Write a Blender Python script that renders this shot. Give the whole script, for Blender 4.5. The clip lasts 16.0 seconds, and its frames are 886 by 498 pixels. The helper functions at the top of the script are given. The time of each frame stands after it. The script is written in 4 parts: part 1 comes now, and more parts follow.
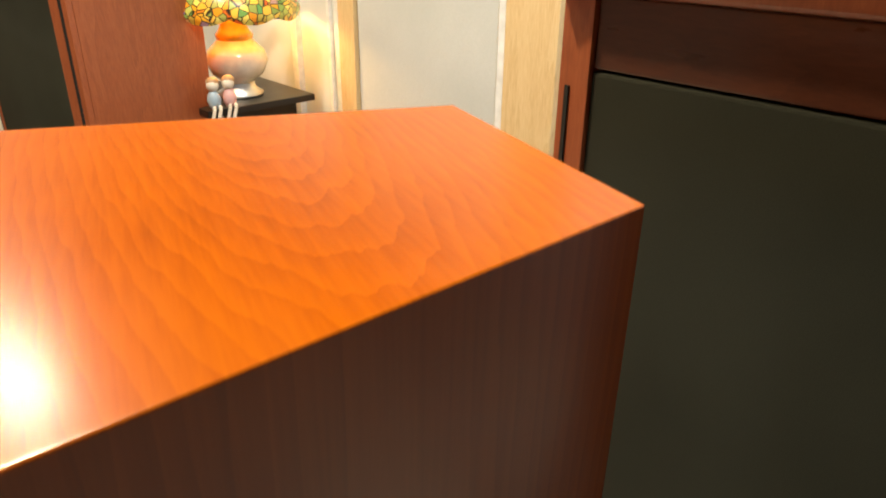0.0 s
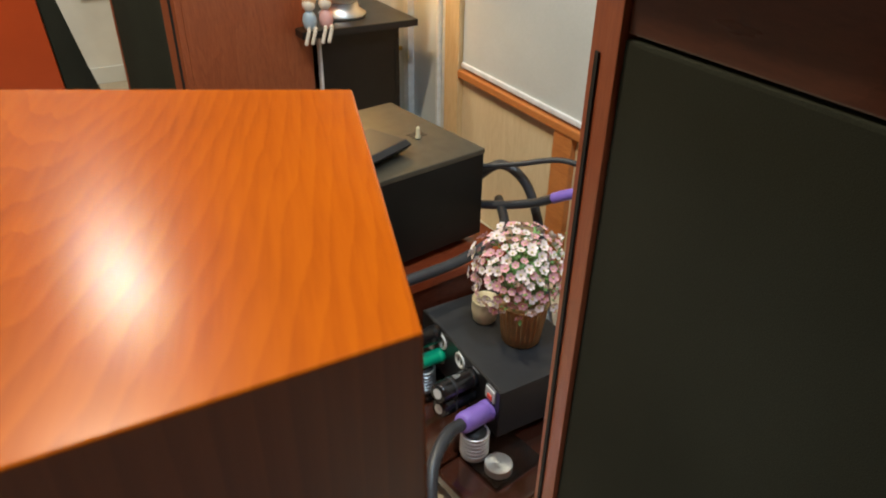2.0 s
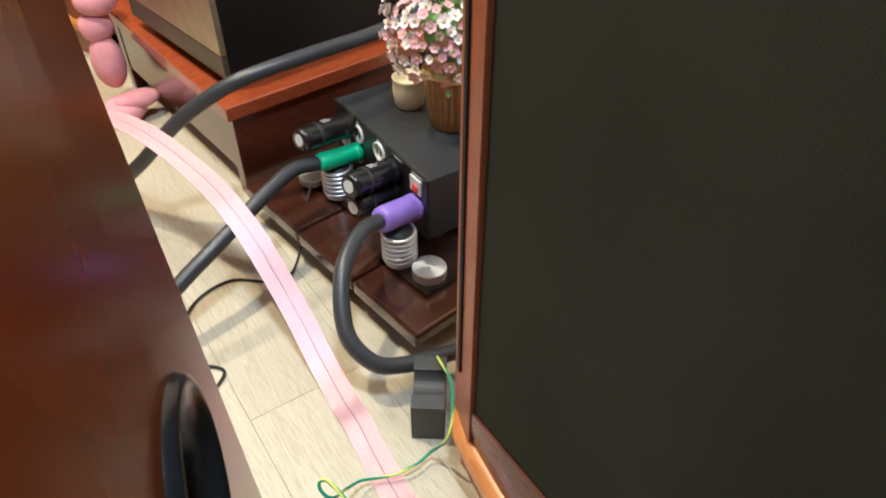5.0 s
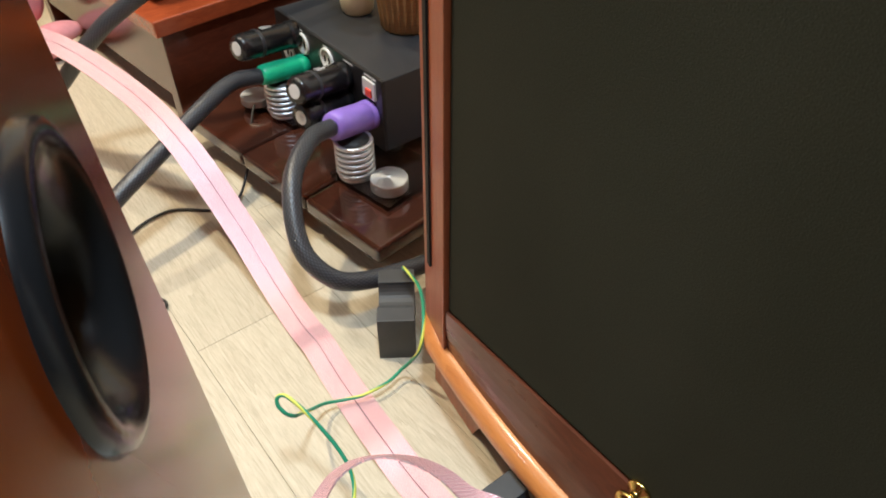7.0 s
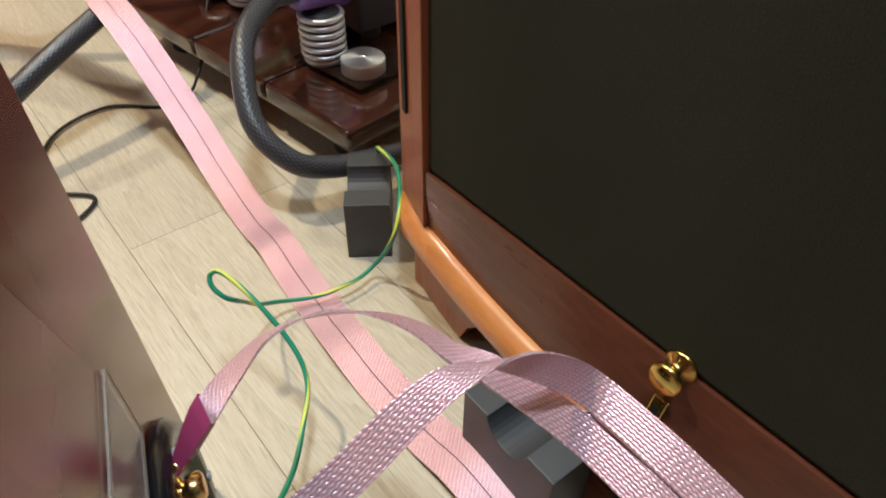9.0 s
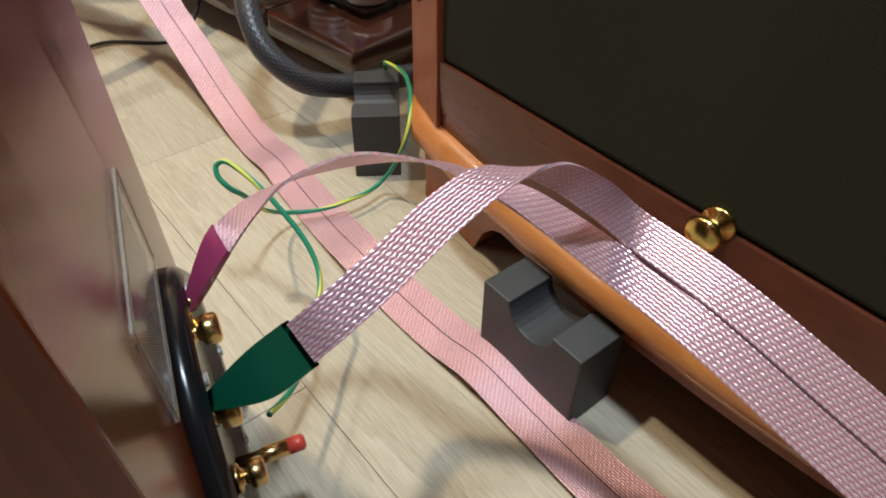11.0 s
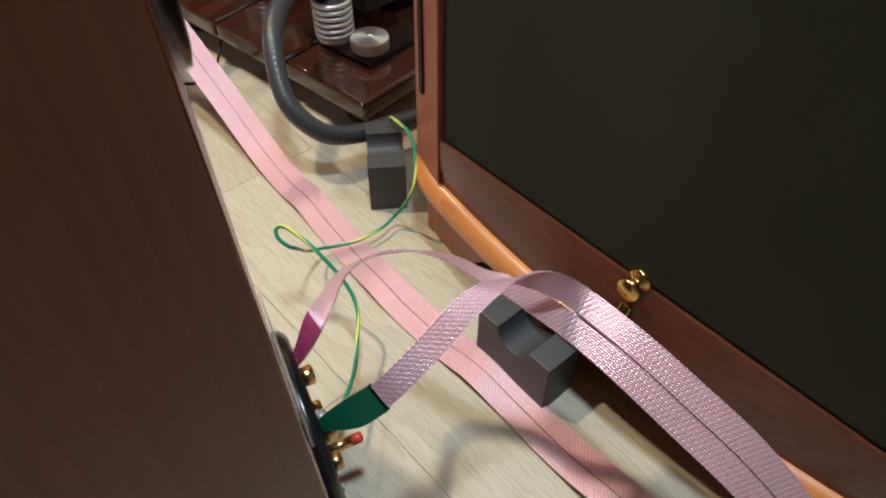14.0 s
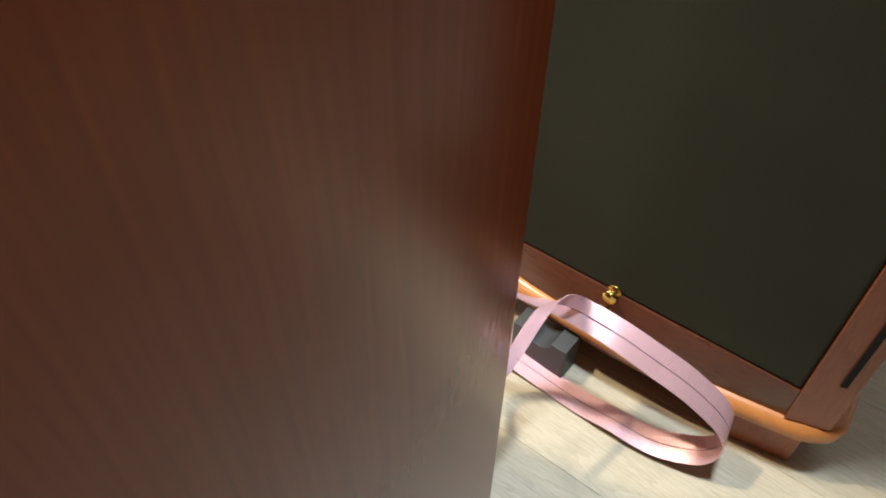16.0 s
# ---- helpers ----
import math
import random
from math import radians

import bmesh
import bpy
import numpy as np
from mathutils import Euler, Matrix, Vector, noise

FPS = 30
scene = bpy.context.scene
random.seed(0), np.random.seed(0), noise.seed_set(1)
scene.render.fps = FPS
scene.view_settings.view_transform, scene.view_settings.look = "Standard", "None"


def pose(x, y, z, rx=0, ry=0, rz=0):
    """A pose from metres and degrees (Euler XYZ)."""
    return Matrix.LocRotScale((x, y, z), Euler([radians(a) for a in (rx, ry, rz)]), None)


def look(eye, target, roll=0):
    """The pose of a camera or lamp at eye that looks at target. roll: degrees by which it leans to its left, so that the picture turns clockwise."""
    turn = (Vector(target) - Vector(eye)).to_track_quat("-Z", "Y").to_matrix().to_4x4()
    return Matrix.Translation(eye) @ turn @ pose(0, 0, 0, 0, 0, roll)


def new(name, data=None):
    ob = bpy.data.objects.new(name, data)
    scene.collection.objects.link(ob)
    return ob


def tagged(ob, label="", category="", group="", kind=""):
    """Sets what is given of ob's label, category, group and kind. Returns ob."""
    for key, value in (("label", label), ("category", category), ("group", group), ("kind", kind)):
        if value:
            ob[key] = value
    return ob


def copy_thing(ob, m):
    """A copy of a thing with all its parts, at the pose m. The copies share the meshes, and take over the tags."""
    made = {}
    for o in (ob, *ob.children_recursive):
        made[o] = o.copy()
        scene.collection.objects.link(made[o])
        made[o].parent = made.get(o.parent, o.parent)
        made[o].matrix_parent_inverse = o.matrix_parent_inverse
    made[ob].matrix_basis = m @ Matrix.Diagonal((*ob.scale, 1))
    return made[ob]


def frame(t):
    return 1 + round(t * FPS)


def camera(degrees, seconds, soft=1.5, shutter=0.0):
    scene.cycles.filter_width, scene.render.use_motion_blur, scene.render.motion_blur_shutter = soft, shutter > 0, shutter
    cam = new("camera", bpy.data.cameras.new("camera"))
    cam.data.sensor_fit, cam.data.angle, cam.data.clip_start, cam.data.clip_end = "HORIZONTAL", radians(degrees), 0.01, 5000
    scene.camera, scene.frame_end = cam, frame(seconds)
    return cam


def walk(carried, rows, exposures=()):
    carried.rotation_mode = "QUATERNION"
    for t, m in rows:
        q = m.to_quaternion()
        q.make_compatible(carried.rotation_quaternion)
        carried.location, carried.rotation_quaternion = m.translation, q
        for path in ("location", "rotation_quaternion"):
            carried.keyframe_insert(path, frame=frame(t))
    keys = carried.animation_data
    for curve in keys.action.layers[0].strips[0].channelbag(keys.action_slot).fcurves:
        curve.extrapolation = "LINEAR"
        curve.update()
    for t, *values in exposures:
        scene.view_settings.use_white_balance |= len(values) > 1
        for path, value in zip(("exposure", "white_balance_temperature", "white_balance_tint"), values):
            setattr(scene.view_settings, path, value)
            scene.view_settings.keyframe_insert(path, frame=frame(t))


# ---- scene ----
cam = camera(64.4, 16.0, soft=1.9, shutter=0.4)
PATH = [
    (0, (0.325, 2.524, 1.153), (1.563, 3.845, 0.302), 0.7),
    (0.5, (0.373, 2.523, 1.194), (1.575, 3.865, 0.326), 1.0),
    (1, (0.462, 2.516, 1.201), (1.563, 3.896, 0.262), 0.9),
    (1.5, (0.509, 2.518, 1.192), (1.482, 3.948, 0.189), 1.0),
    (2, (0.556, 2.549, 1.157), (1.421, 4.017, 0.111), 1.1),
    (2.5, (0.608, 2.545, 1.098), (1.421, 4.015, 0.012), 1.0),
    (3, (0.653, 2.564, 1.034), (1.417, 4.002, -0.127), 0.8),
    (3.5, (0.667, 2.578, 0.965), (1.42, 3.984, -0.24), 0.9),
    (4, (0.681, 2.59, 0.907), (1.453, 3.962, -0.326), 0.8),
    (4.5, (0.697, 2.607, 0.875), (1.504, 3.917, -0.403), 0.4),
    (7, (0.691, 2.616, 0.704), (1.603, 3.773, -0.647), -0.0),
    (7.5, (0.688, 2.606, 0.67), (1.6, 3.759, -0.686), 0.4),
    (8, (0.693, 2.609, 0.632), (1.602, 3.753, -0.733), 0.5),
    (8.5, (0.705, 2.619, 0.565), (1.622, 3.761, -0.797), 0.3),
    (9, (0.715, 2.63, 0.51), (1.642, 3.767, -0.85), 0.7),
    (9.5, (0.72, 2.629, 0.461), (1.638, 3.773, -0.899), 0.3),
    (10, (0.701, 2.628, 0.431), (1.647, 3.763, -0.917), 1.0),
    (12.5, (0.662, 2.577, 0.43), (1.608, 3.671, -0.951), 0.4),
    (13, (0.649, 2.584, 0.472), (1.599, 3.647, -0.93), 0.6),
    (13.5, (0.629, 2.571, 0.534), (1.563, 3.615, -0.893), 0.6),
    (14, (0.614, 2.57, 0.623), (1.524, 3.577, -0.846), 0.4),
    (14.5, (0.58, 2.573, 0.716), (1.491, 3.531, -0.786), 0.4),
    (15, (0.52, 2.553, 0.804), (1.497, 3.493, -0.667), -0.4),
    (15.5, (0.421, 2.524, 0.881), (1.443, 3.449, -0.568), -0.6),
    (16, (0.322, 2.533, 0.936), (1.42, 3.388, -0.501), 0.5),
]
walk(cam, [(t, look(eye, target, roll)) for t, eye, target, roll in PATH], exposures=[(0.0, 0.7, 7300, 10), (0.3, 0.2, 7200, 10), (0.6, -0.05, 7000, 10), (1.5, 0.0, 6700, 10), (2.5, 0.38, 6000, 3), (3.0, 0.78, 5850, 2), (4.5, 0.76, 6100, 6), (7.5, 0.70, 6500, 10), (9.0, 0.40, 6500, 10), (10.2, 0.28, 6500, 10), (12.5, 0.28, 6500, 10), (14.5, 0.35, 6500, 10), (15.5, 0.82, 6600, 10), (16.0, 1.0, 6700, 10)])

# ---- light ----
world = bpy.data.worlds.new("room_world")
scene.world = world
world.use_nodes = True
world.node_tree.nodes["Background"].inputs["Color"].default_value = (0.55, 0.62, 0.75, 1)
world.node_tree.nodes["Background"].inputs["Strength"].default_value = 0.3


def ceiling_or_fill_lamp(loc, power, size, colour, cone=180):
    d = bpy.data.lights.new("ceiling_light", "AREA")
    d.shape, d.size, d.energy, d.color, d.spread = "DISK", size, power, colour, radians(cone)
    ob = new("ceiling_light", d)
    ob.matrix_world = pose(*loc)
    return ob


# warm downlight over the gap, a second one farther on, and a cool lamp over the near side
ceiling_or_fill_lamp((0.46, 3.88, 2.385), 23, 0.12, (1.0, 0.86, 0.62), 160)
ceiling_or_fill_lamp((0.62, 5.0, 2.385), 14, 0.14, (1.0, 0.92, 0.76), 150)
ceiling_or_fill_lamp((0.87, 2.71, 2.385), 25, 0.30, (0.72, 0.87, 1.0), 160)
# added fill to the west for general brightness, not a known lamp
ceiling_or_fill_lamp((-1.3, 4.4, 2.385), 7, 0.3, (0.9, 0.95, 1.0))


# ---- mesh helpers ----
def thing(name, loc, label, category, group="", kind=""):
    ob = new(name)
    ob.empty_display_size = 0.05
    ob.location = loc
    return tagged(ob, label, category, group, kind)


def part(name, bm, material, parent=None, label="", smooth=False):
    me = bpy.data.meshes.new(name)
    bm.normal_update()
    bm.to_mesh(me)
    bm.free()
    for p in me.polygons:
        p.use_smooth = smooth
    for m in material if isinstance(material, (list, tuple)) else [material]:
        me.materials.append(m)
    ob = new(name, me)
    if parent:
        ob.parent = parent
        if parent.data is None:
            ob.matrix_parent_inverse = Matrix.Translation(parent.location).inverted()
    if label:
        ob["label"] = label
    return ob


def twin(ob, m):
    """Another part on the same mesh, under the same parent, moved by m."""
    o = new(ob.name.split(".")[0], ob.data)
    o.parent, o.matrix_parent_inverse = ob.parent, ob.matrix_parent_inverse
    o.matrix_basis = m @ ob.matrix_basis
    if "label" in ob:
        o["label"] = ob["label"]
    return o


def bevel(bm, w, seg=2):
    if w > 0:
        bmesh.ops.bevel(bm, geom=bm.edges[:], offset=w, segments=seg, profile=0.6, affect="EDGES", clamp_overlap=True)
    return bm


def bx(x0, x1, y0, y1, z0, z1, w=0.002, seg=2):
    bm = bmesh.new()
    bmesh.ops.create_cube(bm, size=1, matrix=Matrix.Translation(((x0 + x1) / 2, (y0 + y1) / 2, (z0 + z1) / 2)) @ Matrix.Diagonal((x1 - x0, y1 - y0, z1 - z0, 1)))
    return bevel(bm, w, seg)


def prism(low, high, w=0.002, seg=2):
    """A solid between two rings of the same number of 3D points."""
    bm = bmesh.new()
    a, b = [bm.verts.new(p) for p in low], [bm.verts.new(p) for p in high]
    n = len(a)
    bm.faces.new(a[::-1]), bm.faces.new(b)
    for i in range(n):
        bm.faces.new((a[i], a[(i + 1) % n], b[(i + 1) % n], b[i]))
    bmesh.ops.recalc_face_normals(bm, faces=bm.faces[:])
    return bevel(bm, w, seg)


def lathe(profile, seg=32, m=None):
    """A turned solid round z from (radius, height) pairs; a radius of 0 closes it."""
    bm = bmesh.new()
    rings = []
    for r, z in profile:
        if r <= 1e-6:
            rings.append([bm.verts.new((0, 0, z))])
        else:
            rings.append([bm.verts.new((r * math.cos(2 * math.pi * i / seg), r * math.sin(2 * math.pi * i / seg), z)) for i in range(seg)])
    for a, b in zip(rings, rings[1:]):
        for i in range(seg):
            j = (i + 1) % seg
            if len(a) == 1 and len(b) > 1:
                bm.faces.new((a[0], b[j], b[i]))
            elif len(b) == 1 and len(a) > 1:
                bm.faces.new((a[i], a[j], b[0]))
            elif len(a) > 1:
                bm.faces.new((a[i], a[j], b[j], b[i]))
    bmesh.ops.recalc_face_normals(bm, faces=bm.faces[:])
    if m is not None:
        bm.transform(m)
    return bm


def spline(points, n=12):
    """Catmull-Rom points through the given ones."""
    p = [Vector(q) for q in points]
    p = [2 * p[0] - p[1]] + p + [2 * p[-1] - p[-2]]
    out = []
    for i in range(1, len(p) - 2):
        for k in range(n):
            t = k / n
            out.append(0.5 * (2 * p[i] + (p[i + 1] - p[i - 1]) * t + (2 * p[i - 1] - 5 * p[i] + 4 * p[i + 1] - p[i + 2]) * t * t + (3 * p[i] - p[i - 1] - 3 * p[i + 1] + p[i + 2]) * t**3))
    out.append(p[-2])
    return out


def tube(points, r, sides=14, n=12, taper=None):
    """A round cable along a smooth path, with a UV map in metres (round, along)."""
    pts = spline(points, n)
    bm = bmesh.new()
    uv = bm.loops.layers.uv.new("UVMap")
    rings, along, prev = [], 0.0, None
    up = Vector((0, 0, 1))
    lens = []
    for i, p in enumerate(pts):
        d = (pts[min(i + 1, len(pts) - 1)] - pts[max(i - 1, 0)]).normalized()
        if prev is None:
            side = d.cross(up)
            side = side.normalized() if side.length > 0.05 else Vector((1, 0, 0))
        else:
            side = (prev - d * prev.dot(d)).normalized()
        prev = side
        b = d.cross(side)
        rr = r * (taper(i / (len(pts) - 1)) if taper else 1)
        rings.append([bm.verts.new(p + rr * (math.cos(2 * math.pi * k / sides) * side + math.sin(2 * math.pi * k / sides) * b)) for k in range(sides)])
        if i:
            along += (p - pts[i - 1]).length
        lens.append(along)
    for i in range(len(rings) - 1):
        for k in range(sides):
            j = (k + 1) % sides
            fc = bm.faces.new((rings[i][k], rings[i][j], rings[i + 1][j], rings[i + 1][k]))
            for lp, (u, v) in zip(fc.loops, ((k, i), (k + 1, i), (k + 1, i + 1), (k, i + 1))):
                lp[uv].uv = (u / sides * 2 * math.pi * r, lens[v])
    bm.faces.new(rings[0][::-1]), bm.faces.new(rings[-1])
    bmesh.ops.recalc_face_normals(bm, faces=bm.faces[:])
    return bm


def ribbon(left, right, n=10, thick=0.0016, across=8, bow=0.0):
    """A flat woven band between two smooth edges, with a UV map in metres (across, along)."""
    a, b = spline(left, n), spline(right, n)
    bm = bmesh.new()
    uv = bm.loops.layers.uv.new("UVMap")
    top, bot, lens, along = [], [], [], 0.0
    for i in range(len(a)):
        c = (a[i] + b[i]) / 2
        if i:
            along += (c - (a[i - 1] + b[i - 1]) / 2).length
        lens.append(along)
        j, h = min(i + 1, len(a) - 1), max(i - 1, 0)
        d = ((a[j] + b[j]) - (a[h] + b[h])).normalized()
        nrm = (b[i] - a[i]).cross(d).normalized()
        rows = [[], []]
        for k in range(across + 1):
            s = k / across
            q = a[i].lerp(b[i], s) + nrm * (bow * (1 - (2 * s - 1) ** 2))
            rows[0].append(bm.verts.new(q + nrm * (thick / 2)))
            rows[1].append(bm.verts.new(q - nrm * (thick / 2)))
        top.append(rows[0]), bot.append(rows[1])
    w = (a[0] - b[0]).length

    def quad(v, coords, smooth=True):
        fc = bm.faces.new(v)
        fc.smooth = smooth
        for lp, c in zip(fc.loops, coords):
            lp[uv].uv = c

    for i in range(len(a) - 1):
        for k in range(across):
            u0, u1, v0, v1 = w * k / across, w * (k + 1) / across, lens[i], lens[i + 1]
            quad((top[i][k], top[i][k + 1], top[i + 1][k + 1], top[i + 1][k]), ((u0, v0), (u1, v0), (u1, v1), (u0, v1)))
            quad((bot[i][k], bot[i + 1][k], bot[i + 1][k + 1], bot[i][k + 1]), ((u0, v0), (u0, v1), (u1, v1), (u1, v0)))
        for k, flip in ((0, False), (across, True)):
            v = (top[i][k], top[i + 1][k], bot[i + 1][k], bot[i][k])
            quad(v[::-1] if flip else v, ((0.0009, lens[i]),) * 4, False)
    return bm


# ---- materials ----
def mat(name, colour, rough=0.5, metal=0.0, coat=0.0, spec=0.5):
    m = bpy.data.materials.new(name)
    m.use_nodes = True
    b = m.node_tree.nodes["Principled BSDF"]
    b.inputs["Base Color"].default_value = (*colour, 1)
    b.inputs["Roughness"].default_value = rough
    b.inputs["Metallic"].default_value = metal
    b.inputs["Coat Weight"].default_value = coat
    b.inputs["Coat Roughness"].default_value = 0.12
    b.inputs["Specular IOR Level"].default_value = spec
    return m


def node(m, kind, **inputs):
    n = m.node_tree.nodes.new(kind)
    for k, v in inputs.items():
        n.inputs[k].default_value = v
    return n


def link(m, a, b):
    m.node_tree.links.new(a, b)


def coords(m, scale=(1, 1, 1), rot=(0, 0, 0), which="Object"):
    tc = node(m, "ShaderNodeTexCoord")
    mp = node(m, "ShaderNodeMapping")
    mp.inputs["Scale"].default_value = scale
    mp.inputs["Rotation"].default_value = rot
    link(m, tc.outputs[which], mp.inputs["Vector"])
    return mp.outputs["Vector"]


def ramp(m, fac, stops):
    r = node(m, "ShaderNodeValToRGB")
    while len(r.color_ramp.elements) < len(stops):
        r.color_ramp.elements.new(0.5)
    for e, (p, c) in zip(r.color_ramp.elements, stops):
        e.position, e.color = p, (*c, 1)
    link(m, fac, r.inputs["Fac"])
    return r.outputs["Color"]


def bump(m, height, strength=0.2, dist=0.001):
    b = node(m, "ShaderNodeBump", Strength=strength, Distance=dist)
    link(m, height, b.inputs["Height"])
    link(m, b.outputs["Normal"], m.node_tree.nodes["Principled BSDF"].inputs["Normal"])


def into(m, out, socket):
    link(m, out, m.node_tree.nodes["Principled BSDF"].inputs[socket])


def vary_rough(m, vec, scale, lo, hi):
    n = node(m, "ShaderNodeTexNoise", Scale=scale, Detail=4.0)
    link(m, vec, n.inputs["Vector"])
    r = node(m, "ShaderNodeMapRange")
    r.inputs["To Min"].default_value, r.inputs["To Max"].default_value = lo, hi
    link(m, n.outputs["Fac"], r.inputs["Value"])
    into(m, r.outputs["Result"], "Roughness")


def wood(name, dark, mid, light, stretch=(6, 1, 1), rough=(0.25, 0.4), coat=0.4, rings=2.5, rot=(0, 0, 0)):
    """Figured veneer: warped rings stretched along the grain, with fine pores."""
    m = mat(name, mid, 0.35, coat=coat)
    vec = coords(m, stretch, rot)
    n1 = node(m, "ShaderNodeTexNoise", Scale=1.6, Detail=3.0, Distortion=0.6)
    link(m, vec, n1.inputs["Vector"])
    mul = node(m, "ShaderNodeMath")
    mul.operation = "MULTIPLY"
    mul.inputs[1].default_value = rings * 6
    link(m, n1.outputs["Fac"], mul.inputs[0])
    sn = node(m, "ShaderNodeMath")
    sn.operation = "FRACT"
    link(m, mul.outputs[0], sn.inputs[0])
    fine = node(m, "ShaderNodeTexNoise", Scale=38.0, Detail=6.0, Roughness=0.65)
    link(m, vec, fine.inputs["Vector"])
    mix = node(m, "ShaderNodeMix")
    mix.data_type = "FLOAT"
    mix.inputs["Factor"].default_value = 0.84
    link(m, sn.outputs[0], mix.inputs["A"])
    link(m, fine.outputs["Fac"], mix.inputs["B"])
    into(m, ramp(m, mix.outputs["Result"], ((0.15, dark), (0.5, mid), (0.85, light))), "Base Color")
    vary_rough(m, vec, 9.0, *rough)
    bump(m, fine.outputs["Fac"], 0.05, 0.0004)
    return m



def figured(name, dark, mid, light, centre, squeeze, period, rough):
    """Crown-cut veneer: long nested arches round a far centre, with fine streaks along the grain."""
    m = mat(name, mid, 0.3, spec=0.34)
    tc0 = node(m, "ShaderNodeTexCoord")
    mp0 = node(m, "ShaderNodeMapping")
    mp0.vector_type = "TEXTURE"
    mp0.inputs["Location"].default_value = centre
    mp0.inputs["Rotation"].default_value = (0, 0, radians(-17.7))
    mp0.inputs["Scale"].default_value = squeeze
    link(m, tc0.outputs["Object"], mp0.inputs["Vector"])
    w = node(m, "ShaderNodeTexWave", Scale=0.314 / period, Distortion=4.2, Detail=2.5)
    w.inputs["Detail Scale"].default_value = 1.6
    w.wave_type, w.rings_direction, w.wave_profile = "RINGS", "Z", "SAW"
    link(m, mp0.outputs["Vector"], w.inputs["Vector"])
    st = node(m, "ShaderNodeMapping")
    st.inputs["Scale"].default_value = (22, 6, 6)
    link(m, mp0.outputs["Vector"], st.inputs["Vector"])
    fine = node(m, "ShaderNodeTexNoise", Scale=2.0, Detail=6.0, Roughness=0.7)
    link(m, st.outputs["Vector"], fine.inputs["Vector"])
    cloud = node(m, "ShaderNodeTexNoise", Scale=5.0, Detail=3.0)
    link(m, tc0.outputs["Object"], cloud.inputs["Vector"])
    total = None
    for out, k in ((w.outputs["Fac"], 0.12), (fine.outputs["Fac"], 0.42), (cloud.outputs["Fac"], 0.43)):
        mu = node(m, "ShaderNodeMath")
        mu.operation = "MULTIPLY_ADD"
        mu.inputs[1].default_value = k
        link(m, out, mu.inputs[0])
        if total is not None:
            link(m, total, mu.inputs[2])
        else:
            mu.inputs[2].default_value = 0.0
        total = mu.outputs[0]
    into(m, ramp(m, total, ((0.25, dark), (0.5, mid), (0.75, light))), "Base Color")
    vary_rough(m, mp0.outputs["Vector"], 6.0, *rough)
    bump(m, fine.outputs["Fac"], 0.04, 0.0003)
    return m


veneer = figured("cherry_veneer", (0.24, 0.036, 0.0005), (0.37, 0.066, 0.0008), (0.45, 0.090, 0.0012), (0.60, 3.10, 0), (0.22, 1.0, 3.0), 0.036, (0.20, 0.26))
# same cherry with the shade of the upright sides in its colour
veneer_polished_shaded = figured("polished_cherry_sides", (0.16, 0.026, 0.003), (0.23, 0.039, 0.004), (0.29, 0.052, 0.006), (0.60, 3.10, 0), (0.22, 1.0, 3.0), 0.036, (0.17, 0.24))
veneer_polished_shaded.node_tree.nodes["Principled BSDF"].inputs["Specular IOR Level"].default_value = 0.5
mahogany = wood("mahogany", (0.20, 0.050, 0.020), (0.31, 0.081, 0.031), (0.41, 0.122, 0.047), (8, 8, 1.0), (0.35, 0.5), 0.2, 1.2)
mahogany_flat = wood("mahogany_panel", (0.065, 0.020, 0.012), (0.105, 0.033, 0.018), (0.145, 0.048, 0.026), (6, 1.2, 6), (0.24, 0.34), 0.2, 1.6)
moulding_wood = wood("moulding_wood", (0.40, 0.13, 0.035), (0.55, 0.20, 0.055), (0.66, 0.27, 0.08), (6, 0.8, 6), (0.3, 0.42), 0.3, 1.0)
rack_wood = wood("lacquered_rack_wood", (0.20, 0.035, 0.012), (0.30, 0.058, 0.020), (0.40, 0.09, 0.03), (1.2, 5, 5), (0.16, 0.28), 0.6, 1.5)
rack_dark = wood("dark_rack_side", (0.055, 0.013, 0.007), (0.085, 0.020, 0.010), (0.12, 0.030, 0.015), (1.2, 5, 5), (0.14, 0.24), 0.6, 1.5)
board_wood = wood("dark_lacquered_board", (0.030, 0.010, 0.006), (0.046, 0.015, 0.009), (0.060, 0.020, 0.011), (1.2, 5, 5), (0.08, 0.15), 0.8, 1.5)
pine = wood("pine", (0.56, 0.36, 0.16), (0.72, 0.51, 0.26), (0.80, 0.62, 0.36), (8, 8, 0.8), (0.45, 0.6), 0.0, 1.2)
pine_panel = wood("pale_ply_panel", (0.58, 0.44, 0.25), (0.68, 0.54, 0.33), (0.74, 0.61, 0.40), (4, 4, 0.7), (0.5, 0.65), 0.0, 0.8)


def cloth(name, a, b, scale):
    m = mat(name, a, 0.95, spec=0.1)
    vec = coords(m)
    n = node(m, "ShaderNodeTexNoise", Scale=scale, Detail=2.0)
    link(m, vec, n.inputs["Vector"])
    n2 = node(m, "ShaderNodeTexNoise", Scale=3.0, Detail=3.0)
    link(m, vec, n2.inputs["Vector"])
    mx = node(m, "ShaderNodeMath")
    mx.operation = "MULTIPLY"
    link(m, n.outputs["Fac"], mx.inputs[0])
    link(m, n2.outputs["Fac"], mx.inputs[1])
    into(m, ramp(m, mx.outputs[0], ((0.1, a), (0.45, b))), "Base Color")
    bump(m, n.outputs["Fac"], 0.5, 0.0006)
    return m


grille_cloth = cloth("grille_cloth", (0.032, 0.034, 0.025), (0.058, 0.061, 0.046), 900.0)


